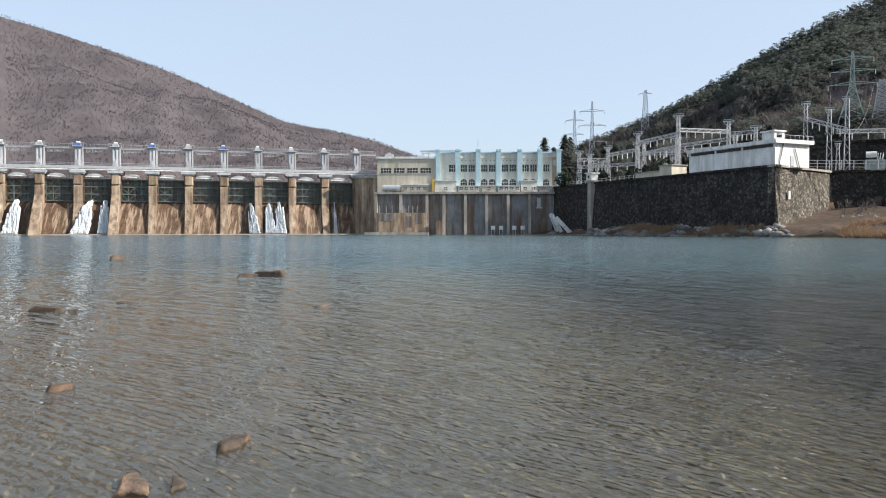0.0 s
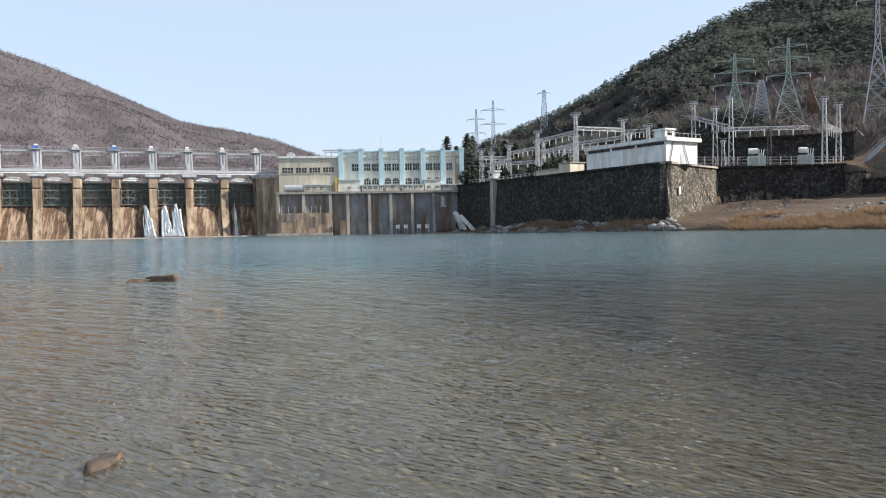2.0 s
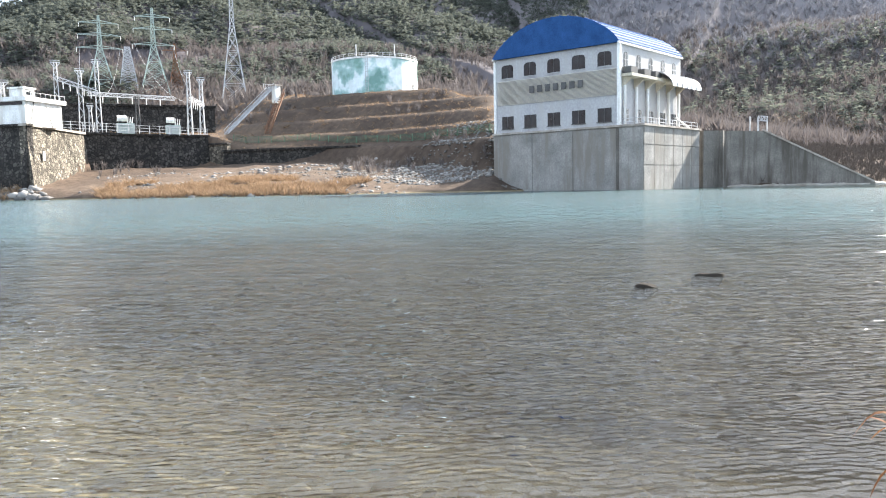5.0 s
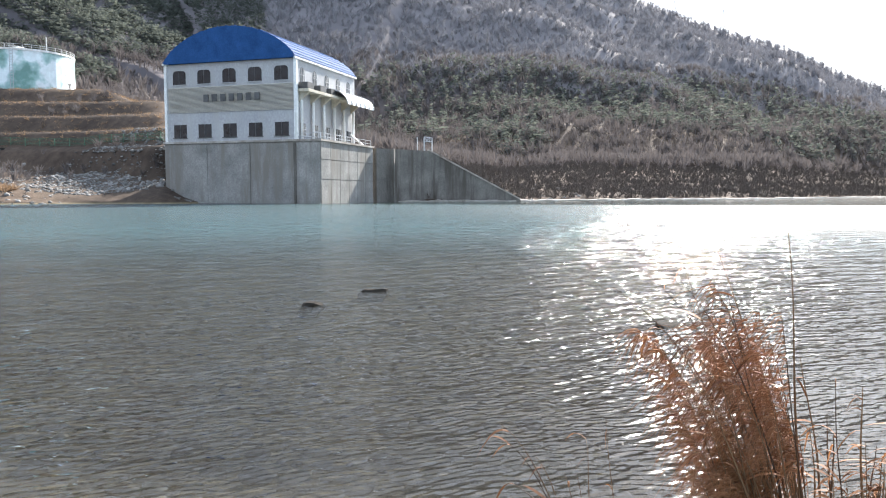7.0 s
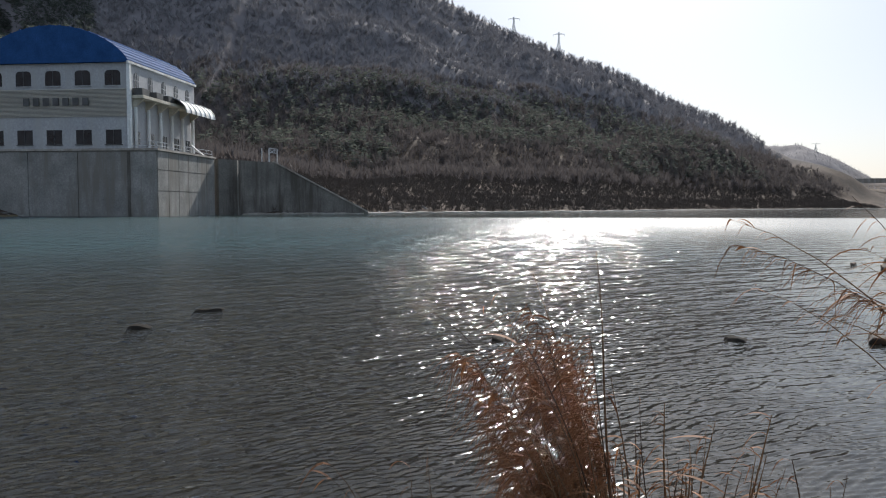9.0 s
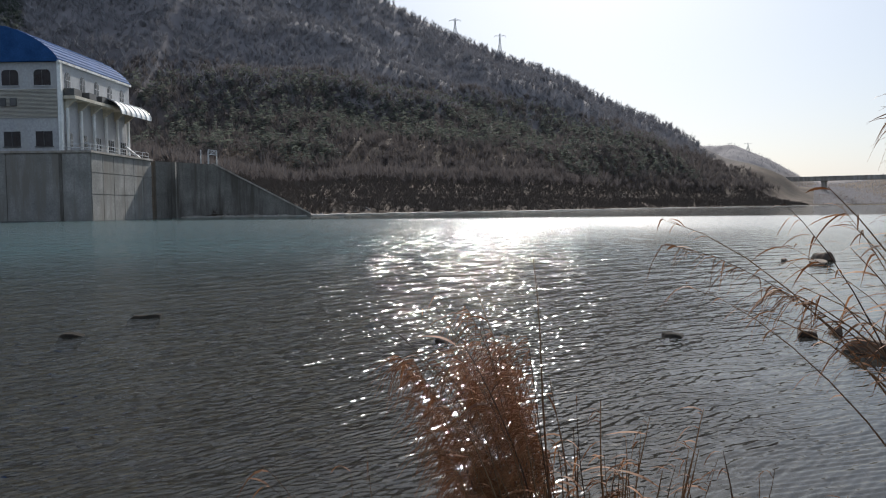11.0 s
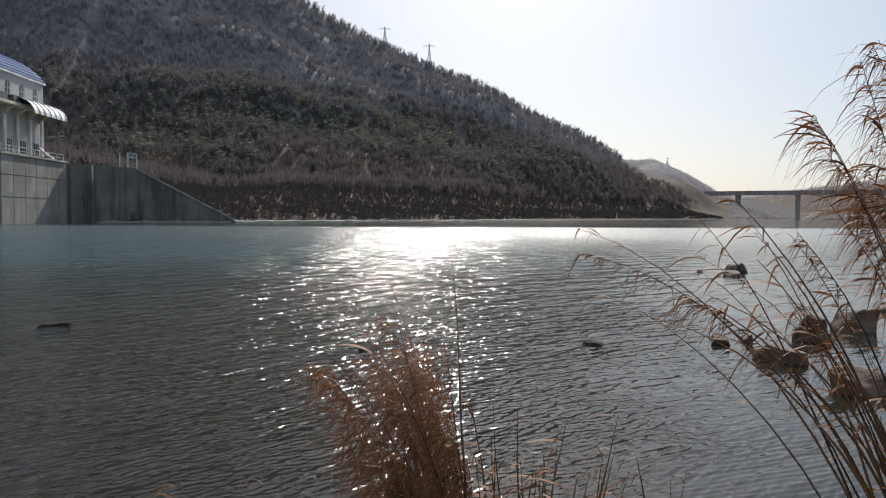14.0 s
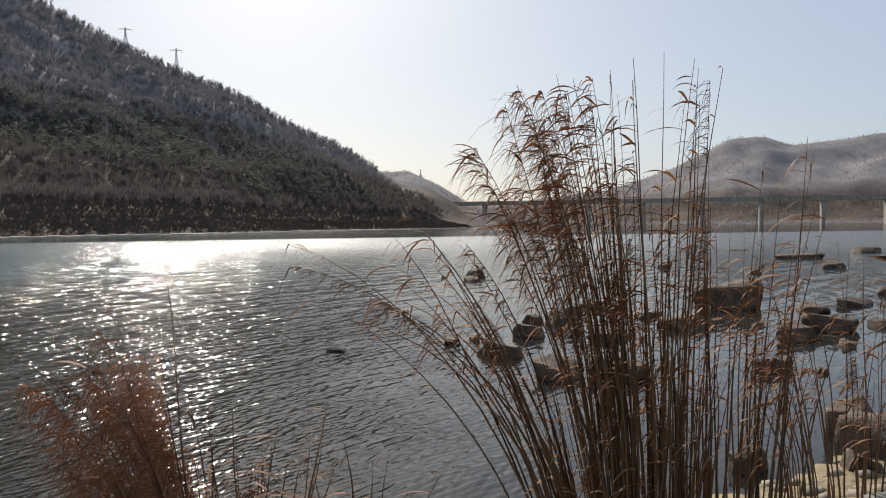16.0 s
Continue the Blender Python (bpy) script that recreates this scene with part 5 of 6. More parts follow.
g.add([(x, -0.2, z) for x, z in arc] + [(x, 25.8, z) for x, z in arc], [(k, k + 1, n + 2 + k, n + 1 + k) for k in range(n)] + [tuple(range(n, -1, -1)), tuple(range(n + 1, 2 * n + 2))])
part("roof", g, ROOF_BLUE, bb, "blue barrel roof")
for k in range(1, n):
    x, z = arc[k]
    part("roof_seam", Geo().beam((x, -0.3, z + 0.03), (x, 25.9, z + 0.03), 0.12), ROOF_BLUE, bb)
for x in (28.4, -0.2):
    part("roof_edge", Geo().beam((x, -0.3, 25.4), (x, 25.9, 25.4), 0.35), WHITE_PAINT, bb)
for k in range(5):
    x = 3.0 + 5.55 * k
    rounded_window(bb, x, 21.7, 2.9, 2.5, 0.4)
    window("window", bb, x, 12.0, 2.9, 2.4, 0.4, bars=2, frame_mat=DARK_METAL, mid=False)
for k in range(22):
    z = 16.6 + 0.21 * k
    part("louvre", Geo().slab([(0.4, z), (0.4, z + 0.13), (0.22, z + 0.06), (0.2, z)], 0.5, 27.8), LOUVRE, bb)
# the name on the band cannot be read: one plain bar to a letter
for k in range(7):
    part("sign_bar", Geo().box(8.6 + 1.85 * k, 0.02, 18.4, 9.7 + 1.85 * k, 0.16, 19.7), DARK_METAL, bb)
part("corner_post", Geo().box(27.9, 0.1, 11.0, 28.5, 0.7, 25.6), WHITE_PAINT, bb)
part("corner_post", Geo().box(-0.3, 0.1, 11.0, 0.2, 0.7, 25.6), WHITE_PAINT, bb)
for k in range(5):
    x = 2.8 + 4.9 * k
    turned(window("side_window", bb, x, 21.4, 1.7, 2.7, 0.0, True, 3, PALE), SIDE)
    turned(window("side_window", bb, x, 12.1, 2.0, 2.2, 0.0, False, 3, PALE), SIDE)
part("ledge", Geo().box(28.2, 0.8, 19.6, 30.6, 24.5, 20.1), BEIGE, bb)
for k in range(6):
    y = 1.4 + 4.4 * k
    part("bracket", Geo().add([(28.2, y, 17.9), (28.2, y + 0.4, 17.9), (30.5, y, 19.6), (30.5, y + 0.4, 19.6), (28.2, y, 19.6), (28.2, y + 0.4, 19.6)], [(0, 2, 4), (1, 5, 3), (0, 1, 3, 2), (2, 3, 5, 4), (0, 4, 5, 1)]), BEIGE, bb)
    part("pipe_column", Geo().beam((28.7, y + 0.2, 11.2), (28.7, y + 0.2, 18.2), 0.55, sides=8), WHITE_PAINT, bb)
for y in (1.2, 6.2, 10.6):
    part("duct", Geo().box(28.4, y, 20.1, 30.2, y + 2.4, 21.3), DARK_METAL, bb)
g, n = Geo(), 8
for k in range(n):
    a0, a1 = math.pi / 2 * k / n, math.pi / 2 * (k + 1) / n
    pr = [(28.2 + 4.6 * math.sin(a), 18.6 + 2.9 * math.cos(a)) for a in (a0, a1)]
    g.add([(pr[0][0], 12.5, pr[0][1]), (pr[1][0], 12.5, pr[1][1]), (pr[1][0], 25.2, pr[1][1]), (pr[0][0], 25.2, pr[0][1])], [(0, 1, 2, 3)])
part("canopy", g, WHITE_PAINT, bb, "white curved loading canopy")
for k in range(7):
    y = 12.5 + 2.1 * k
    g = Geo()
    for j in range(n):
        a0, a1 = math.pi / 2 * j / n, math.pi / 2 * (j + 1) / n
        g.beam((28.2 + 4.66 * math.sin(a0), y, 18.6 + 2.95 * math.cos(a0)), (28.2 + 4.66 * math.sin(a1), y, 18.6 + 2.95 * math.cos(a1)), 0.18)
    part("canopy_rib", g, STEEL_GREY, bb)
part("crane_bracket", Geo().beam((32.3, 21.0, 11.2), (28.4, 23.0, 13.6), 0.35), WHITE_PAINT, bb)
fb = thing("powerhouse_base", "massive streaked concrete base of the powerhouse standing in the river", "concrete base", BB, kind="structure")
part("block", Geo().box(-0.4, 0.0, -3, 33.2, 23.4, 10.9), BASE_CONC, fb)
part("coping", Geo().box(-0.6, -0.3, 10.9, 33.6, 23.6, 11.25), CONCRETE, fb)
for k in range(6):
    part("panel", Geo().box(33.2, 0.15 + 3.9 * k, 7.8, 33.32, 3.9 + 3.9 * k, 10.8), BASE_CONC, fb)
    part("panel", Geo().box(33.2, 0.15 + 3.9 * k, 4.3, 33.32, 3.9 + 3.9 * k, 7.65), BASE_CONC, fb)
    part("panel", Geo().box(33.2, 0.15 + 3.9 * k, -1.0, 33.32, 3.9 + 3.9 * k, 4.15), BASE_CONC, fb)
for x0, x1 in ((0, 9.2), (9.35, 18.6), (18.75, 27.8), (28.4, 33.2)):
    part("panel", Geo().box(x0, -0.12, -1.0, x1, 0.02, 10.7), BASE_CONC, fb)
# flat strip over the joint; the slot's shade is in its dark colour
part("joint_recess", Geo().box(27.85, -0.16, -1.0, 28.35, -0.02, 10.7), WING_CONC, fb, "joint strip coloured dark for the shade in its slot")
for k in range(9):
    part("rail_post", Geo().beam((33.2, 0.2 + 2.8 * k, 11.2), (33.2, 0.2 + 2.8 * k, 12.3), 0.1), STEEL_GREY, fb)
for z in (11.7, 12.3):
    part("rail", Geo().beam((33.2, 0.2, z), (33.2, 22.6, z), 0.09), STEEL_GREY, fb)
    part("rail", Geo().beam((28.6, 0.2, z), (33.2, 0.2, z), 0.09), STEEL_GREY, fb)
ww = thing("wing_wall", "long dark concrete wing wall sloping down to the water", "wing wall", kind="structure")


def sloped_wall(p, q, za, zb, th):
    d = Vector((q[0] - p[0], q[1] - p[1], 0))
    nrm = Vector((-d.y, d.x, 0)).normalized() * th
    return Geo().add([(*p, -3), (*q, -3), (*q, zb), (*p, za), (p[0] + nrm.x, p[1] + nrm.y, -3), (q[0] + nrm.x, q[1] + nrm.y, -3), (q[0] + nrm.x, q[1] + nrm.y, zb), (p[0] + nrm.x, p[1] + nrm.y, za)],
                     [(0, 1, 2, 3), (7, 6, 5, 4), (3, 2, 6, 7), (0, 3, 7, 4), (1, 5, 6, 2), (0, 4, 5, 1)])


def sloped_cap(p, q, za, zb, th, h):
    d = Vector((q[0] - p[0], q[1] - p[1], 0))
    nrm = Vector((-d.y, d.x, 0)).normalized() * th
    ends = [(p[0], p[1], za), (q[0], q[1], zb), (q[0] + nrm.x, q[1] + nrm.y, zb), (p[0] + nrm.x, p[1] + nrm.y, za)]
    return Geo().add([(x, y, z + 0.004) for x, y, z in ends] + [(x, y, z + h) for x, y, z in ends], [(3, 2, 1, 0), (4, 5, 6, 7), (0, 1, 5, 4), (1, 2, 6, 5), (2, 3, 7, 6), (3, 0, 4, 7)])


part("wall", sloped_wall((148.6, 54.2), (160.6, 46.6), 10.9, 10.9, 1.4), WING_CONC, ww)
part("slope_wall", sloped_wall((160.6, 46.6), (168.8, 28.0), 10.9, 0.3, 1.4), WING_CONC, ww)
part("slope_coping", sloped_cap((160.4, 46.6), (168.6, 28.0), 10.9, 0.3, 2.4, 0.35), CONCRETE, ww)
part("buttress", Geo().beam((150.5, 51.4, -2), (150.5, 51.4, 10.8), 0.8), WING_CONC, ww)
hg = thing("hoist_frame", "small pale steel hoist frame on the wing wall", "hoist", Matrix.Translation((160.8, 47.2, 10.9)))
for x, y in ((-1.5, 0), (1.5, -0.8), (1.5, 1.0), (-1.5, 1.6)):
    part("leg", Geo().beam((x, y, 0), (x, y, 2.9), 0.2), STEEL_GREY, hg)
part("frame", lattice(Geo(), (-1.5, 0, 2.0), (1.5, -0.8, 2.0), (0, 0, 0.9), 3, 0.15), STEEL_GREY, hg)

# ---- the road bridge downstream ----
br = thing("road_bridge", "long concrete girder bridge over the river downstream", "bridge", frame_at(760, -295.5, -245, -302))
part("deck", Geo().box(32, -5, 22.6, 760, 5, 25.6), CONCRETE, br)
part("parapet", Geo().box(32, -5.2, 25.6, 760, -4.9, 26.6), CONCRETE, br)
for k in range(14):
    x = 78 + 53 * k
    part("pier", Geo().box(x - 1.6, -4, -3, x + 1.6, 4, 21.2).slab([(-5, 22.6), (-4, 21.0), (4, 21.0), (5, 22.6)], x - 1.8, x + 1.8), CONCRETE, br)


# ---- woods, scrub and grass ----
def scatter(name, template, places, material, label, category):
    """Many copies of a small triangle cluster, joined: places are rows of x, y, z, scale, height, turn."""
    tri = np.asarray(template, float).reshape(-1, 3, 3)
    p = np.asarray(places, float)
    c, s = np.cos(p[:, 5])[:, None, None], np.sin(p[:, 5])[:, None, None]
    x = (tri[None, :, :, 0] * c - tri[None, :, :, 1] * s) * p[:, 3][:, None, None] + p[:, 0][:, None, None]
    y = (tri[None, :, :, 0] * s + tri[None, :, :, 1] * c) * p[:, 3][:, None, None] + p[:, 1][:, None, None]
    z = tri[None, :, :, 2] * p[:, 4][:, None, None] + p[:, 2][:, None, None]
    v = np.stack([x, y, z], -1).reshape(-1, 3)
    n = len(v) // 3
    me = bpy.data.meshes.new(name)
    me.vertices.add(len(v))
    me.vertices.foreach_set("co", v.ravel())
    me.loops.add(3 * n)
    me.loops.foreach_set("vertex_index", np.arange(3 * n))
    me.polygons.add(n)
    me.polygons.foreach_set("loop_start", np.arange(n) * 3)
    me.polygons.foreach_set("loop_total", np.full(n, 3))
    me.update()
    me.validate()
    return tagged(part(name, me, material), label, category, kind="stuff")


rng = np.random.default_rng(5)


def pine_template(tris=34):
    out = []
    for k in range(tris):
        u = rng.uniform(0.12, 1.0)
        a, r = rng.uniform(0, math.tau), 0.36 * (1.06 - u) ** 0.8 * rng.uniform(0.5, 1.1)
        p = np.array((math.cos(a) * r, math.sin(a) * r, u))
        s = 0.13 * (1.15 - 0.6 * u)
        out.append([p + rng.normal(0, s, 3) * (1, 1, 0.45) for _ in range(3)])
    return out


def bare_template(tris=26):
    out = []
    for k in range(tris):
        u0 = rng.uniform(0.05, 0.6)
        a, r = rng.uniform(0, math.tau), rng.uniform(0.08, 0.42)
        p = np.array((math.cos(a) * r * 0.3, math.sin(a) * r * 0.3, u0))
        q = np.array((math.cos(a) * r, math.sin(a) * r, min(1.0, u0 + rng.uniform(0.25, 0.5))))
        w = rng.normal(0, 0.022, 3)
        out.append([p - w, p + w, q])
    out.append([(-0.03, 0, 0), (0.03, 0, 0), (0, 0, 0.8)])
    return out


def tuft_template(tris=14, spread=0.5):
    out = []
    for k in range(tris):
        a, r = rng.uniform(0, math.tau), rng.uniform(0, 0.35)
        p = np.array((math.cos(a) * r, math.sin(a) * r, 0.0))
        q = p + np.array((rng.normal(0, spread), rng.normal(0, spread), rng.uniform(0.5, 1.0)))
        w = np.array((math.sin(a), -math.cos(a), 0)) * 0.06
        out.append([p - w, p + w, q])
    return out


def polar_places(n, az0, az1, r0, r1, keep, size):
    """Random places on the land; keep(x, y, z, r, az) is true where they stay, size gives width and height."""
    az, r = rng.uniform(az0, az1, n), np.sqrt(rng.uniform(r0 * r0, r1 * r1, n))
    x, y = -np.sin(np.radians(az)) * r, np.cos(np.radians(az)) * r
    z = land_height(x, y)
    ok = keep(x, y, z, r, az)
    x, y, z = x[ok], y[ok], z[ok]
    h = rng.uniform(size[0], size[1], len(x))
    return np.stack([x, y, z - 0.3, h * rng.uniform(0.8, 1.25, len(x)), h, rng.uniform(0, math.tau, len(x))], 1)


def pine_zone(x, y):
    return fbm(x, y, 1 / 90, 3, 3.0)


scatter("pine_wood", pine_template(24), polar_places(36000, -62, -5, 300, 780, lambda x, y, z, r, az: (z > np.where(az > -30, 32, 50) + 25 * fbm(x, y, 1 / 60, 2)) & (pine_zone(x, y) > np.where(z > 75, -9, -0.12)), (4.5, 8.5)), PINE, "dark pine wood on the hill behind the switchyard", "wood")
scatter("bare_wood", bare_template(18), polar_places(16000, -62, -5, 255, 780, lambda x, y, z, r, az: (z > 24) & (z < 80) & (np.hypot(x - 187, y - 177) > 24) & ((r > 285) | (rng.random(len(x)) < 0.25)), (4, 9)), BARE, "leafless brown scrub and trees on the hillside", "wood")
scatter("upper_bank_wood", bare_template(17), polar_places(26000, -121, -58, 330, 800, lambda x, y, z, r, az: (z > 52 + 40 * fbm(x, y, 1 / 120, 2)) & (r < 790), (4, 8)), WOOD_HAZED, "leafless wood on the upper slope of the far bank, coloured pale like haze", "wood")
scatter("far_bank_wood", bare_template(17), polar_places(24000, -121, -62, 175, 640, lambda x, y, z, r, az: (z > 9 + 5 * rng.random(len(x))) & (z < 75 + 40 * fbm(x, y, 1 / 120, 2)), (3.5, 7.5)), BARE, "dense leafless winter wood on the steep far bank", "wood")
scatter("far_bank_pines", pine_template(), polar_places(5200, -121, -62, 230, 560, lambda x, y, z, r, az: (z > 16) & (z < 62 + 40 * fbm(x, y, 1 / 120, 2)) & (pine_zone(x, y) > -0.05), (5, 9)), PINE, "scattered dark pines in the far bank wood", "wood")
scatter("distant_wood", bare_template(9), polar_places(42000, -2, 33, 640, 1420, lambda x, y, z, r, az: z > 22, (2, 4.5)), WOOD_WEST, "leafless wood on the long hill behind the dam", "wood")
scatter("distant_hill_wood", bare_template(9), polar_places(12000, -146, -106, 950, 1560, lambda x, y, z, r, az: z > 8, (2.5, 5)), WOOD_HAZED_SOUTH, "leafless wood on the hills downstream, coloured grey like haze", "wood")
scatter("shore_scrub", bare_template(12), polar_places(150000, -121, -70, 160, 600, lambda x, y, z, r, az: (z > 0.35) & (z < 14), (0.9, 2.8)), SHORE_SCRUB, "low brown scrub on the bare shore of the far bank", "bushes")
# added thicket that carries the grey haze band below the bridge
scatter("river_plain_wood", bare_template(9), polar_places(20000, -146, -116, 560, 960, lambda x, y, z, r, az: (z > 0.4) & (z < 24), (2.0, 4.5)), WOOD_HAZED_SOUTH, "leafless thicket added on the river plain by the bridge, coloured grey like haze", "wood")
scatter("bank_grass", tuft_template(16), polar_places(32000, -57, -13, 145, 225, lambda x, y, z, r, az: (z > 0.12) & (z < 3.4 + 3.5 * fbm(x, y, 0.08, 2)) & (fbm(x, y, 0.09, 3, 5.0) > -0.05) & (az > -47 + 8 * fbm(x, y, 0.1, 2)), (0.8, 2.0)), DRY_GRASS, "straw-coloured dry grass along the far bank", "grass")
scatter("slope_scrub", bare_template(30), polar_places(1500, -62, -24, 160, 300, lambda x, y, z, r, az: (z > 4) & ((z < 12) | (z > 19)) & (np.hypot(x - 187, y - 177) > 19) & (fbm(x, y, 0.06, 3, 9.0) > 0.02), (1.4, 3.4)), BARE, "brown leafless bushes on the terraced slope", "bushes")
scatter("slope_grass", tuft_template(14, 0.7), polar_places(9000, -64, -24, 170, 300, lambda x, y, z, r, az: (z > 12.5) & (np.hypot(x - 187, y - 177) > 15), (0.5, 1.1)), DRY_GRASS, "short dry grass on the terraced slope", "grass")


def conifer(x, y, h, w):
    z0 = z_at(x, y) - 0.3
    t = thing("conifer", "dark evergreen conifer with layered drooping boughs", "tree", Matrix.Translation((x, y, z0)), group="conifers by the powerhouse")
    part("trunk", Geo().beam((0, 0, 0), (0, 0, h * 0.96), 0.5, 0.08, 7), BARK, t)
    g, rnd = Geo(), random.Random(int(x * 31 + y))
    for k in range(620):
        u = rnd.uniform(0.12, 1.0)
        a = rnd.uniform(0, math.tau)
        r = w * (1.03 - u) ** 0.75 * rnd.uniform(0.35, 1.1)
        p = Vector((math.cos(a) * r, math.sin(a) * r, h * u))
        d = Vector((math.cos(a), math.sin(a), -0.35)) * rnd.uniform(0.8, 1.6)
        e = Vector((-math.sin(a), math.cos(a), 0)) * rnd.uniform(0.35, 0.8)
        g.add([p - d * 0.5 - e, p - d * 0.4 + e, p + d], [(0, 1, 2)])
    part("crown", g, PINE, t)
    return t


for x, y, h, w in ((39.5, 300, 25, 4.2), (36, 306, 18, 4.0), (44, 306, 21, 4.0), (47.5, 300, 26, 4.4), (51.0, 309, 26, 4.4), (54.5, 302, 22, 4.2), (59, 298, 19, 4.4), (63, 303, 22, 4.8), (67, 300, 21, 5), (72, 312, 20, 5), (77, 305, 18, 5),
                   (98, 300, 17, 4.5), (103, 304, 20, 5), (108, 301, 21, 5), (113, 305, 21, 5), (118, 300, 20, 5), (122, 304, 19, 5), (94, 305, 15, 4), (127, 300, 17, 4)):
    conifer(x, y, h * 0.86, w * 1.45)


def round_shrub(x, y, r, z0):
    t = thing("clipped_shrub", "round dark evergreen shrub on the platform", "shrub", Matrix.Translation((x, y, z0)), group="clipped shrubs")
    part("stem", Geo().beam((0, 0, -0.3), (0, 0, r), 0.35, 0.2, 6), BARK, t)
    g, rnd = Geo(), random.Random(int(x * 13))
    for k in range(420):
        d = Vector((rnd.gauss(0, 1), rnd.gauss(0, 1), rnd.gauss(0, 1))).normalized()
        p = d * r * rnd.uniform(0.7, 1.08) * Vector((1, 1, 0.85)).length / 1.65 + Vector((0, 0, r * 1.05))
        e = [Vector((rnd.gauss(0, 1), rnd.gauss(0, 1), rnd.gauss(0, 1))) * 0.24 * r ** 0.5 for _ in range(3)]
        g.add([p + q for q in e], [(0, 1, 2)])
    part("crown", g, SHRUB, t)
    return t


for x, y, r in ((40.5, 257.5, 2.5), (50.0, 240, 1.6), (57.5, 233, 2.2), (62.0, 230.5, 2.6), (64.8, 224.0, 3.1), (45.5, 254, 1.8)):
    round_shrub(x, y, r, 15.9)

# floats drawn up at the foot of the wall, and the white marks on the masonry
for x, y, a in ((42.2, 252.5, 0.5), (44.3, 248.0, 0.75), (41.4, 254.6, 0.4)):
    t = thing("boom_float", "white boom float leaning on the foot of the wall", "float", Matrix.Translation((x - 3.2, y, 0.6)) @ Matrix.Rotation(-a, 4, "Y"), group="boom floats")
    part("shell", Geo().prism([(-0.6, -0.5), (0.6, -0.5), (0.6, 0.5), (-0.6, 0.5)], 0.0, 6.2).prism([(-0.6, -0.5), (0.6, -0.5), (0.3, 0.3), (-0.3, 0.3)], 6.2, 6.9), WHITE_PAINT, t)
    part("strap", Geo().box(-0.66, -0.56, 2.6, 0.66, 0.56, 2.9), STEEL_GREY, t)
mark = part("wall_marker", Geo().box(-0.45, -0.1, 0, 0.45, 0.1, 1.9), WHITE_PAINT)
mark.matrix_world = frame_at(78.9, 175.4, 22.1, 18.9, 8.6)
tagged(mark, "white marker plate on the rubble wall", "sign")


# ---- rocks and stones ----
def rock_mesh(seed, material, subdivisions=4):
    bm = bmesh.new()
    bmesh.ops.create_icosphere(bm, subdivisions=subdivisions, radius=1.0)
    rnd = random.Random(seed)
    planes = [(Vector((rnd.gauss(0, 1), rnd.gauss(0, 1), rnd.gauss(0, 0.8))).normalized(), rnd.uniform(0.40, 0.80)) for _ in range(11)]
    planes.append((Vector((0.12, 0.1, 1)).normalized(), 0.62))
    off = Vector((seed * 3.1, seed * 1.7, 0))
    for v in bm.verts:
        p = v.co.copy()
        for n, d in planes:
            over = p.dot(n) - d
            if over > 0:
                p -= n * over
        v.co = p * (1 + 0.16 * noise.noise(p * 1.6 + off) + 0.05 * noise.noise(p * 5 + off))
    me = bpy.data.meshes.new("rock")
    for f in bm.faces:
        f.smooth = True
    for ed in bm.edges:
        ed.smooth = ed.calc_face_angle(0.0) < 0.34
    bm.to_mesh(me)
    bm.free()
    me.materials.append(material)
    return me


def shore_ledge():
    """A low pale ledge, added for the bright line where far bank meets water."""
    g = Geo()
    turns = np.arange(-118, -66.5, 0.25)
    prev = None
    for az in turns:
        c, s = math.cos(math.radians(az)), -math.sin(math.radians(az))
        r0 = float(np.interp(az, BANK[:, 0], BANK[:, 1]))
        rr = np.linspace(r0 - 14, r0 + 16, 61)
        zz = land_height(rr * s, rr * c)
        r = float(rr[np.argmax(zz > 0.05)]) if (zz > 0.05).any() else r0
        h = 0.24 + 0.08 * math.sin(az * 3.1) + 0.05 * math.sin(az * 11.7)
        row = [(s * q, c * q, z) for q, z in ((r - 0.8, -0.6), (r - 0.6, h), (r + 1.4, h + 0.12), (r + 1.6, -0.6))]
        if prev:
            g.add(prev + row, [(0, 4, 5, 1), (1, 5, 6, 2), (2, 6, 7, 3)])
        prev = row
    return tagged(part("shore_ledge", g, CONCRETE), "low pale ledge added for the bright line along the far shore", "ledge", kind="structure")


shore_ledge()
ROCK_SHAPES = [rock_mesh(k + 1, ROCK) for k in range(7)]
WET_SHAPES = [rock_mesh(k + 11, WET_ROCK) for k in range(3)]
# x, y, width, height above the water
SHALLOWS_ROCKS = [(-18.5, 43.6, 0.95, 0.3), (-6.3, 28.0, 1.1, 0.3), (-6.9, 28.0, 0.7, 0.16), (-8.35, 16.1, 0.46, 0.17), (-2.7, 17.1, 0.42, 0.07), (-7.4, 17.9, 0.5, 0.04),
                  (-4.1, 8.15, 0.34, 0.09), (-1.67, 6.1, 0.27, 0.075), (-2.02, 5.0, 0.26, 0.08), (-1.76, 5.05, 0.16, 0.05), (-7.8, 16.2, 0.25, 0.04), (11.7, 5.45, 0.32, 0.07),
                  (13.55, 5.1, 0.5, 0.07), (11.2, -3.05, 0.36, 0.06), (11.2, 0.1, 0.42, 0.06)]
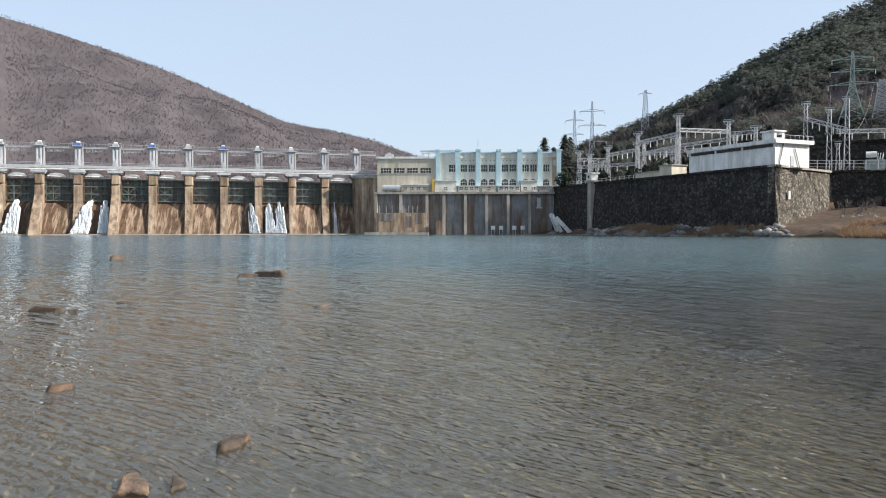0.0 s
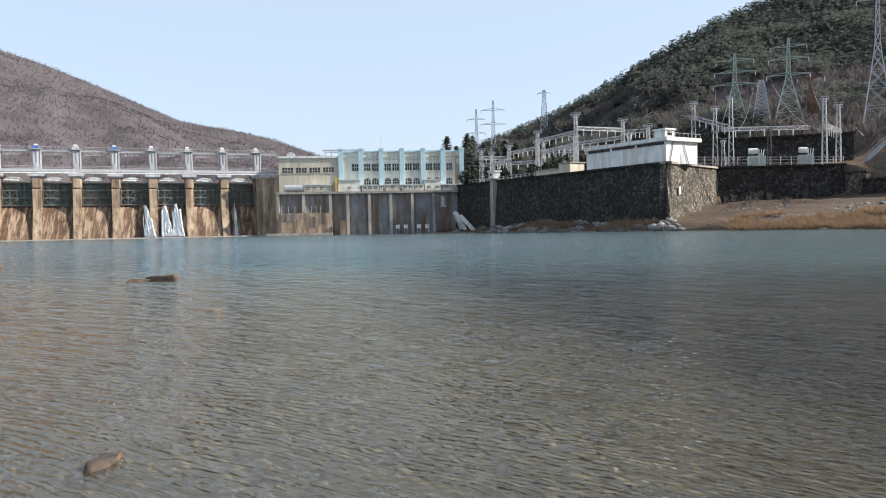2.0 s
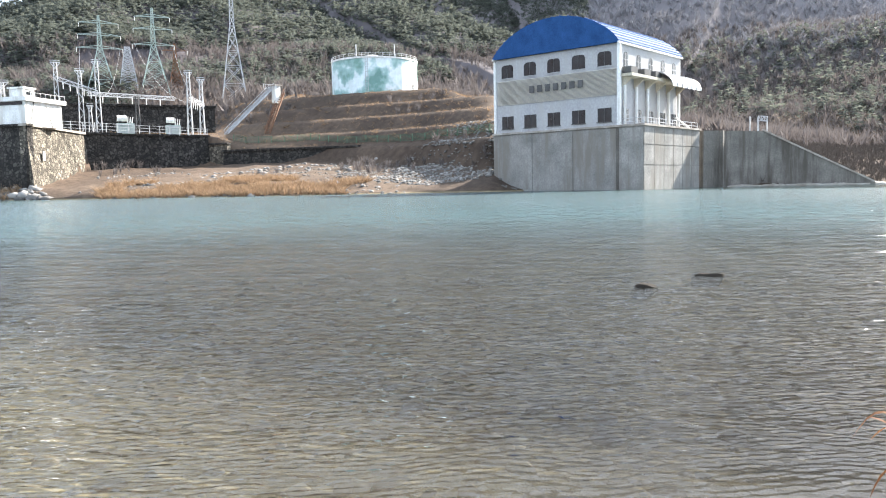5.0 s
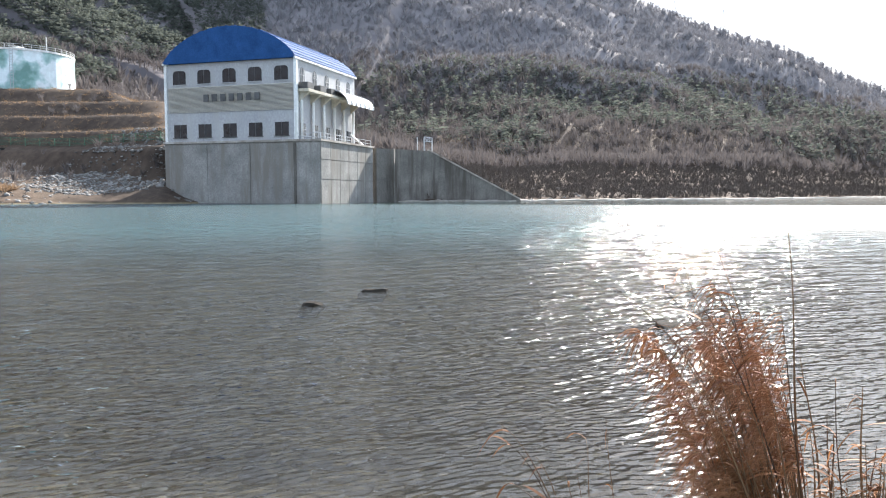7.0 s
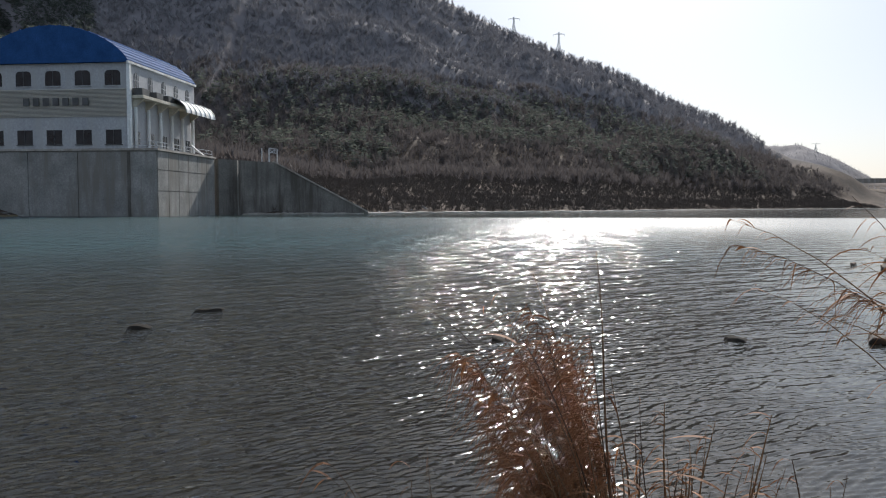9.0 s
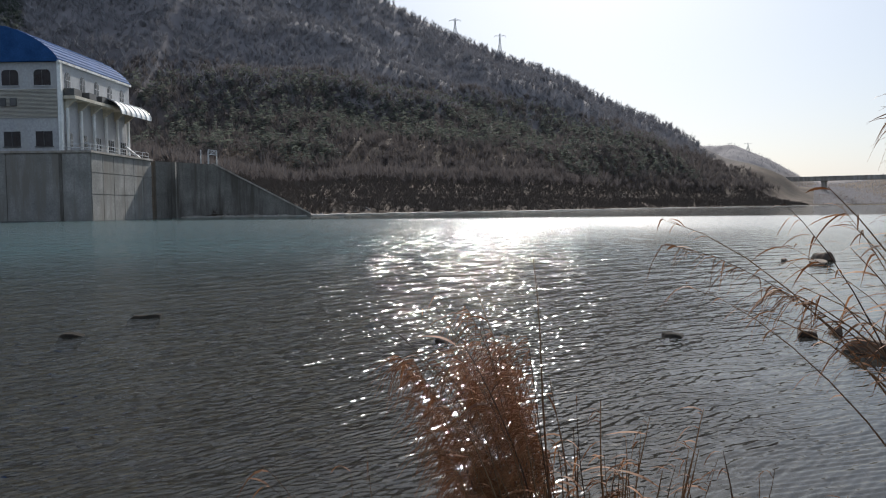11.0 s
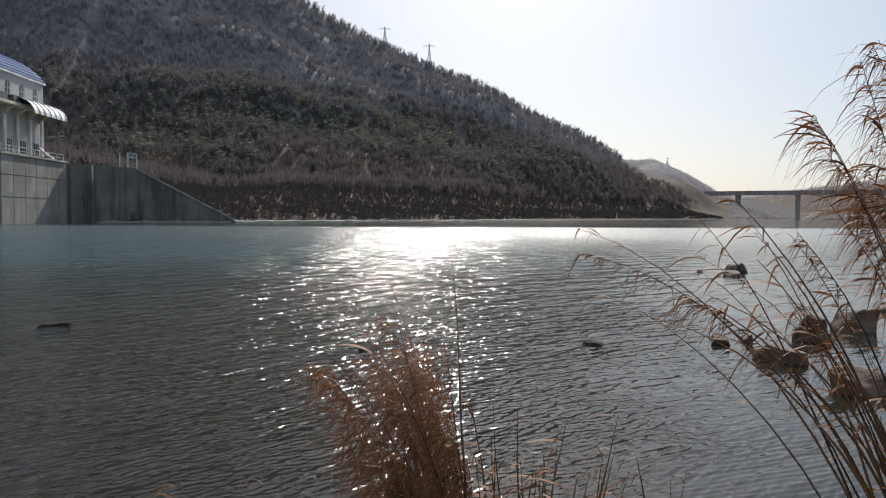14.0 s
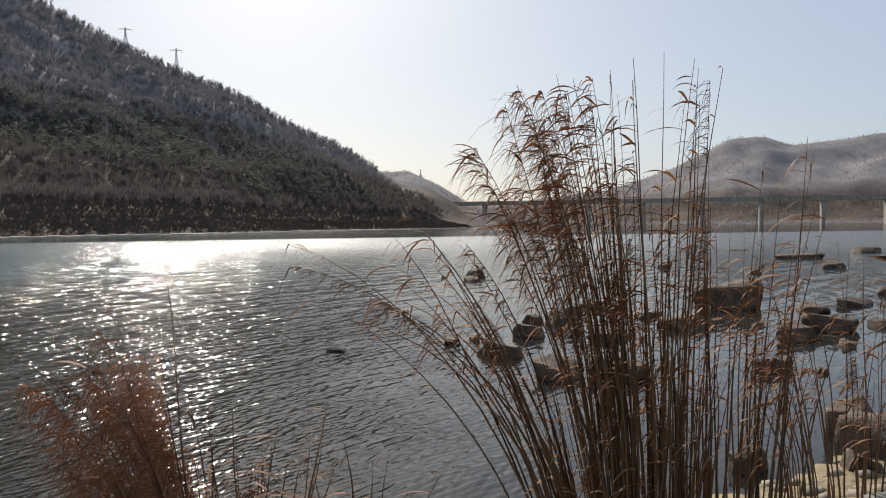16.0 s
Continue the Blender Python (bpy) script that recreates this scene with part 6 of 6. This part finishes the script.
REED_ROCKS = [(11.25, -4.9, 0.34, 0.16), (11.45, -5.4, 0.24, 0.13), (9.95, -5.05, 0.5, 0.27), (8.3, -4.95, 0.62, 0.42), (12.3, -7.7, 0.8, 0.5), (12.9, -7.3, 0.45, 0.22),
              (11.3, -6.35, 0.4, 0.26), (13.1, -12.2, 1.15, 0.75), (12.6, -9.8, 0.5, 0.15), (11.0, -9.3, 0.7, 0.3), (7.4, -7.5, 0.46, 0.28), (7.1, -8.0, 0.34, 0.1),
              (5.8, -6.85, 0.18, 0.06), (8.3, -10.0, 0.3, 0.13), (9.6, -11.2, 0.7, 0.36)]
BANK_ROCKS = [(9.2, -9.9, 0.75, 0.33), (11.9, -13.4, 0.8, 0.25), (12.3, -15.1, 0.9, 0.3), (9.6, -12.5, 0.6, 0.2), (32.8, -42, 2.2, 0.5), (22.3, -26.5, 0.9, 0.3),
              (29.1, -32.2, 2.0, 0.35), (40.5, -39.2, 1.1, 0.15), (25.0, -12.0, 0.7, 0.4), (23.2, -11.0, 0.5, 0.3), (25.8, -21.0, 0.8, 0.25), (21.2, -21.4, 0.4, 0.2),
              (25.1, -10.8, 0.25, 0.1), (7.9, -5.6, 0.55, 0.3), (10.4, -7.2, 0.5, 0.2)]
CHANNEL_ROCKS = [(14.4, -10.0, 0.9, 0.2), (26.5, -37.0, 2.4, 0.3), (17.0, -24.5, 1.2, 0.35), (15.2, -21.0, 1.0, 0.3), (13.8, -18.4, 0.8, 0.25), (19.5, -27.0, 1.0, 0.3),
                 (4.5, -5.4, 0.55, 0.5), (4.9, -5.9, 0.5, 0.45), (4.15, -4.9, 0.35, 0.35), (5.3, -7.2, 0.6, 0.4), (6.2, -8.9, 0.7, 0.4), (4.6, -4.3, 0.22, 0.2),
                 (7.2, -10.6, 0.8, 0.4)]
ROCKS = SHALLOWS_ROCKS + REED_ROCKS + BANK_ROCKS + CHANNEL_ROCKS
rnd = random.Random(4)
for k, (x, y, w, h) in enumerate(ROCKS):
    ob = new("rock", WET_SHAPES[k % 3] if 10 < x < 14 and y > -4 else ROCK_SHAPES[k % 7])
    z = min(z_at(x, y), 0.0)
    h *= 0.66 if h > 0.18 else 0.6
    heart = min(0.4 * z, -0.06)
    tall = (h - heart) / 0.64
    ob.matrix_world = Matrix.Translation((x, y, heart)) @ Matrix.Rotation(rnd.uniform(0, 6.28), 4, "Z") @ Matrix.Diagonal((w * (0.8 if h > 0.14 else 0.92), w * rnd.uniform(0.5, 0.68), tall, 1))
    tagged(ob, "weathered brown rock standing out of the shallow water" if h > 0.18 else "low wet rock breaking the water's surface", "rock", "river rocks")


def stone_field(name, places, material, label, category):
    """Many small rounded stones in one mesh; places are rows of x, y, z, size, flatness."""
    bm = bmesh.new()
    bmesh.ops.create_icosphere(bm, subdivisions=1, radius=1.0)
    base = np.array([v.co[:] for v in bm.verts])
    faces = np.array([[v.index for v in f.verts] for f in bm.faces])
    bm.free()
    p = np.asarray(places, float)
    jit = base[None] * (1 + rng.normal(0, 0.10, (len(p), len(base), 1)))
    c, s = np.cos(p[:, 5])[:, None], np.sin(p[:, 5])[:, None]
    sx, sy = p[:, 3][:, None], (p[:, 3] * p[:, 6])[:, None]
    x, y = jit[:, :, 0] * sx, jit[:, :, 1] * sy
    v = np.stack([x * c - y * s + p[:, 0][:, None], x * s + y * c + p[:, 1][:, None], jit[:, :, 2] * (p[:, 3] * p[:, 4])[:, None] + p[:, 2][:, None]], -1).reshape(-1, 3)
    f = (faces[None] + (np.arange(len(p)) * len(base))[:, None, None]).reshape(-1, 3)
    me = bpy.data.meshes.new(name)
    me.from_pydata(v.tolist(), [], f.tolist())
    me.polygons.foreach_set("use_smooth", [True] * len(me.polygons))
    return tagged(part(name, me, material), label, category, kind="stuff")


def island_stone(name, stops, rough):
    m, nodes, links, bsdf = nodes_of(name)
    geo = nodes.new("ShaderNodeNewGeometry")
    col = ramp(nodes, links, geo.outputs["Random Per Island"], stops)
    fine = noise_of(nodes, links, geo.outputs["Position"], 9.0, 4, 0.7)
    links.new(mixed(nodes, links, col, ramp(nodes, links, fine, [(0.3, (0.5,) * 3), (0.7, (1.25,) * 3)]), 0.7, "MULTIPLY"), bsdf.inputs["Base Color"])
    bsdf.inputs["Roughness"].default_value = rough
    return m


BED_STONE = island_stone("river bed stones", [(0.0, (0.07, 0.06, 0.045)), (0.35, (0.17, 0.14, 0.10)), (0.7, (0.25, 0.20, 0.135)), (0.9, (0.31, 0.26, 0.19)), (1.0, (0.12, 0.13, 0.12))], 0.8)
RUBBLE = island_stone("grey rubble", [(0.0, (0.07, 0.066, 0.062)), (0.5, (0.15, 0.142, 0.132)), (1.0, (0.28, 0.268, 0.25))], 0.9)


def stones(n, az0, az1, r0, r1, size, keep, sink=0.3, power=1.0):
    az, r = rng.uniform(az0, az1, n), r0 + (r1 - r0) * rng.random(n) ** power
    x, y = -np.sin(np.radians(az)) * r, np.cos(np.radians(az)) * r
    z = land_height(x, y)
    ok = keep(x, y, z, r, az)
    s = size[0] * (size[1] / size[0]) ** (rng.random(n) ** 1.6)
    return np.stack([x, y, z - s * sink * 0.5, s, rng.uniform(0.35, 0.7, n), rng.uniform(0, 6.28, n), rng.uniform(0.6, 1.0, n)], 1)[ok]


stone_field("bed_stones", stones(3200, -150, 42, 3.4, 17, (0.035, 0.17), lambda x, y, z, r, az: z < 0.25, power=1.3), BED_STONE, "rounded brown and ochre stones on the river bed", "stones")
stone_field("bed_boulders", stones(420, -75, 42, 4.0, 15, (0.12, 0.42), lambda x, y, z, r, az: z < -0.05, sink=1.2), BED_STONE, "broad flat stones lying under the shallow water", "stones")
stone_field("slope_rubble", stones(4200, -56.5, -44, 155, 186, (0.18, 0.55), lambda x, y, z, r, az: (z > 1.6) & (fbm(x, y, 0.08, 2, 2.0) > -0.2) & (r < 192 - (az + 56) * -0.2)), RUBBLE, "grey rubble stones tipped on the bank slope", "stones")
stone_field("wall_foot_boulders", stones(9000, -24.5, -8.0, 180, 264, (0.35, 2.0), lambda x, y, z, r, az: (z > -0.1) & (z < 3.6) & (fbm(x, y, 0.1, 2, 3.0) > -0.25)), RUBBLE, "boulders at the foot of the river wall", "stones")
stone_field("bank_stones", stones(4200, -60, -22, 148, 200, (0.15, 0.9), lambda x, y, z, r, az: (z > 0.0) & (z < 9) & (fbm(x, y, 0.07, 3, 7.0) > -0.1)), RUBBLE, "scattered stones on the far bank", "stones")
stone_field("far_shore_stones", stones(900, -112, -80, 175, 330, (0.2, 0.8), lambda x, y, z, r, az: (z > 0.0) & (z < 5)), RUBBLE, "stones on the shore below the far wood", "stones")
stone_field("near_bank_stones", stones(1500, -150, 60, 2.6, 12, (0.03, 0.14), lambda x, y, z, r, az: z > 0.02), BED_STONE, "loose stones on the near bank", "stones")


# ---- the reeds on the near bank ----
WIND = Vector((0.42, 0.91, 0.0))


def reed_clump(label, base, spread, count, tall, lean, seed, leaves=5, heads=0.0, fan=0.2, thick=1.0, head_tone=None, leaf_from=0.45):
    """Dry reeds: stems fanning out of one root, curled leaves blown to one side, drooping feathery heads on some of the stems."""
    rnd = random.Random(seed)
    t = thing("reed_clump", label, "reeds", Matrix.Translation((*base, z_at(*base) - 0.05)), group="reed clumps")
    stems, blades, plumes = Geo(), Geo(), Geo()
    lean, n = Vector((*lean, 0)), 10
    for k in range(count):
        a, r = rnd.uniform(0, math.tau), spread * math.sqrt(rnd.random())
        p0 = Vector((math.cos(a) * r, math.sin(a) * r, 0))
        h = tall[0] + (tall[1] - tall[0]) * rnd.random() ** 1.4
        out = p0 / max(spread, 0.01) * fan * h + lean * h * rnd.uniform(0.35, 1.0) + Vector((rnd.gauss(0, 0.035), rnd.gauss(0, 0.035), 0)) * h
        bend, kink = rnd.uniform(1.15, 2.1), rnd.uniform(0, math.tau)
        pts = [p0 + out * (j / n) ** bend + Vector((math.cos(kink + j), math.sin(kink + j), 0)) * 0.006 + Vector((0, 0, h * (j / n) - 0.30 * out.length * (j / n) ** 4)) for j in range(n + 1)]
        stems.strand(pts, rnd.uniform(0.0038, 0.0072) * thick, 4)
        for j in range(rnd.randint(max(1, leaves // 2), leaves)):
            u = leaf_from + (1 - leaf_from) * rnd.random() ** 0.7
            i = min(int(u * n), n - 1)
            q = pts[i].lerp(pts[i + 1], u * n - i)
            b = rnd.uniform(0, math.tau)
            d = (WIND * rnd.uniform(0.3, 1.2) + Vector((math.cos(b), math.sin(b), 0)) * 0.55)
            ln = rnd.uniform(0.05, 0.16)
            rise, droop, curl = rnd.uniform(0.2, 1.1), rnd.uniform(0.4, 1.7), rnd.uniform(-0.25, 0.25)
            side = Vector((-d.y, d.x, 0))
            bl = [q + d * ln * s + side * curl * ln * s * s + Vector((0, 0, ln * (rise * s - droop * s * s))) for s in (0, 0.2, 0.4, 0.6, 0.8, 1.0)]
            blades.blade(bl, rnd.uniform(0.004, 0.0088), (-d.y, d.x, rnd.uniform(-0.5, 0.7)))
        if rnd.random() < heads:
            for j in range(58):
                u = rnd.uniform(0.72, 1.0)
                i = min(int(u * n), n - 1)
                q = pts[i].lerp(pts[i + 1], u * n - i)
                b = rnd.uniform(0, math.tau)
                d = WIND * rnd.uniform(0.2, 1.2) + Vector((math.cos(b), math.sin(b), 0)) * 0.42
                ln, rise, droop = rnd.uniform(0.05, 0.17), rnd.uniform(0.0, 0.6), rnd.uniform(0.6, 1.9)
                plumes.strand([q + d * ln * s + Vector((0, 0, ln * (rise * s - droop * s * s))) for s in (0, 0.35, 0.7, 1.0)], rnd.uniform(0.0012, 0.0026), 3)
    tagged(part("stem_mass", stems, REED_STEM, t, "thin brown reed stems"), kind="stuff")
    tagged(part("foliage", blades, REED, t, "curled dry reed leaves"), kind="stuff")
    if plumes.v:
        tagged(part("plumage", plumes, head_tone or REED, t, "russet feathery seed heads"), kind="stuff")
    return t


# the tall stand at the water's edge
reed_clump("tall dry brown reeds with curled leaves at the water's edge", (3.40, -2.44), 0.24, 64, (1.3, 2.55), (0.03, 0.05), 3, 15, 0.06, 0.10, 1.3)
reed_clump("dense russet reeds with heavy drooping seed heads", (3.47, -2.32), 0.12, 34, (1.8, 2.6), (0.16, 0.2), 21, 28, 0.6, 0.06, 1.2, RUSSET, 0.6)
reed_clump("thin dry reeds leaning far out over the water", (3.60, -2.12), 0.16, 22, (1.5, 2.2), (0.42, 0.54), 9, 14, 0.1, 0.14, 1.4)
reed_clump("short bushy reeds round the foot of the tall stand", (3.42, -2.40), 0.36, 80, (0.7, 1.4), (0.05, 0.07), 33, 5, 0.0, 0.2, 1.1, None, 0.15)
reed_clump("dry reeds standing upright on the stony bank", (3.20, -2.82), 0.30, 40, (1.0, 2.15), (-0.03, -0.05), 12, 14, 0.06, 0.14, 1.25)
reed_clump("sparse dry reeds on the stony bank", (3.45, -3.95), 0.38, 36, (0.8, 1.7), (0.06, 0.06), 14, 12, 0.1, 0.2, 1.2)
# the russet clump and the stems beside it
reed_clump("bushy russet reed clump with drooping feathery heads", (4.20, -0.28), 0.16, 64, (0.7, 1.45), (0.02, 0.34), 5, 8, 1.0, 0.10, 0.9, RUSSET, 0.35)
reed_clump("long bare reed stems leaning over the russet clump", (4.22, -0.30), 0.10, 13, (1.35, 1.8), (0.0, 0.42), 25, 4, 0.1, 0.10, 1.2)
reed_clump("thin bare reed stems beside the russet clump", (4.15, -0.66), 0.26, 38, (0.55, 1.2), (0.0, -0.06), 7, 9, 0.04, 0.16, 1.5)
reed_clump("low broken reed stems on the bank edge", (4.0, -1.2), 0.34, 26, (0.3, 0.78), (0.0, -0.12), 8, 5, 0.05, 0.35, 1.4)
reed_clump("low bent stems at the bank edge", (4.1, 0.55), 0.12, 9, (0.5, 0.9), (0.0, 0.5), 10, 2, 0.0, 0.2)
scatter("near_grass", tuft_template(16, 0.6), polar_places(900, -150, 60, 2.4, 9, lambda x, y, z, r, az: z > 0.06, (0.10, 0.30)), DRY_GRASS, "short dry grass on the near bank", "grass")
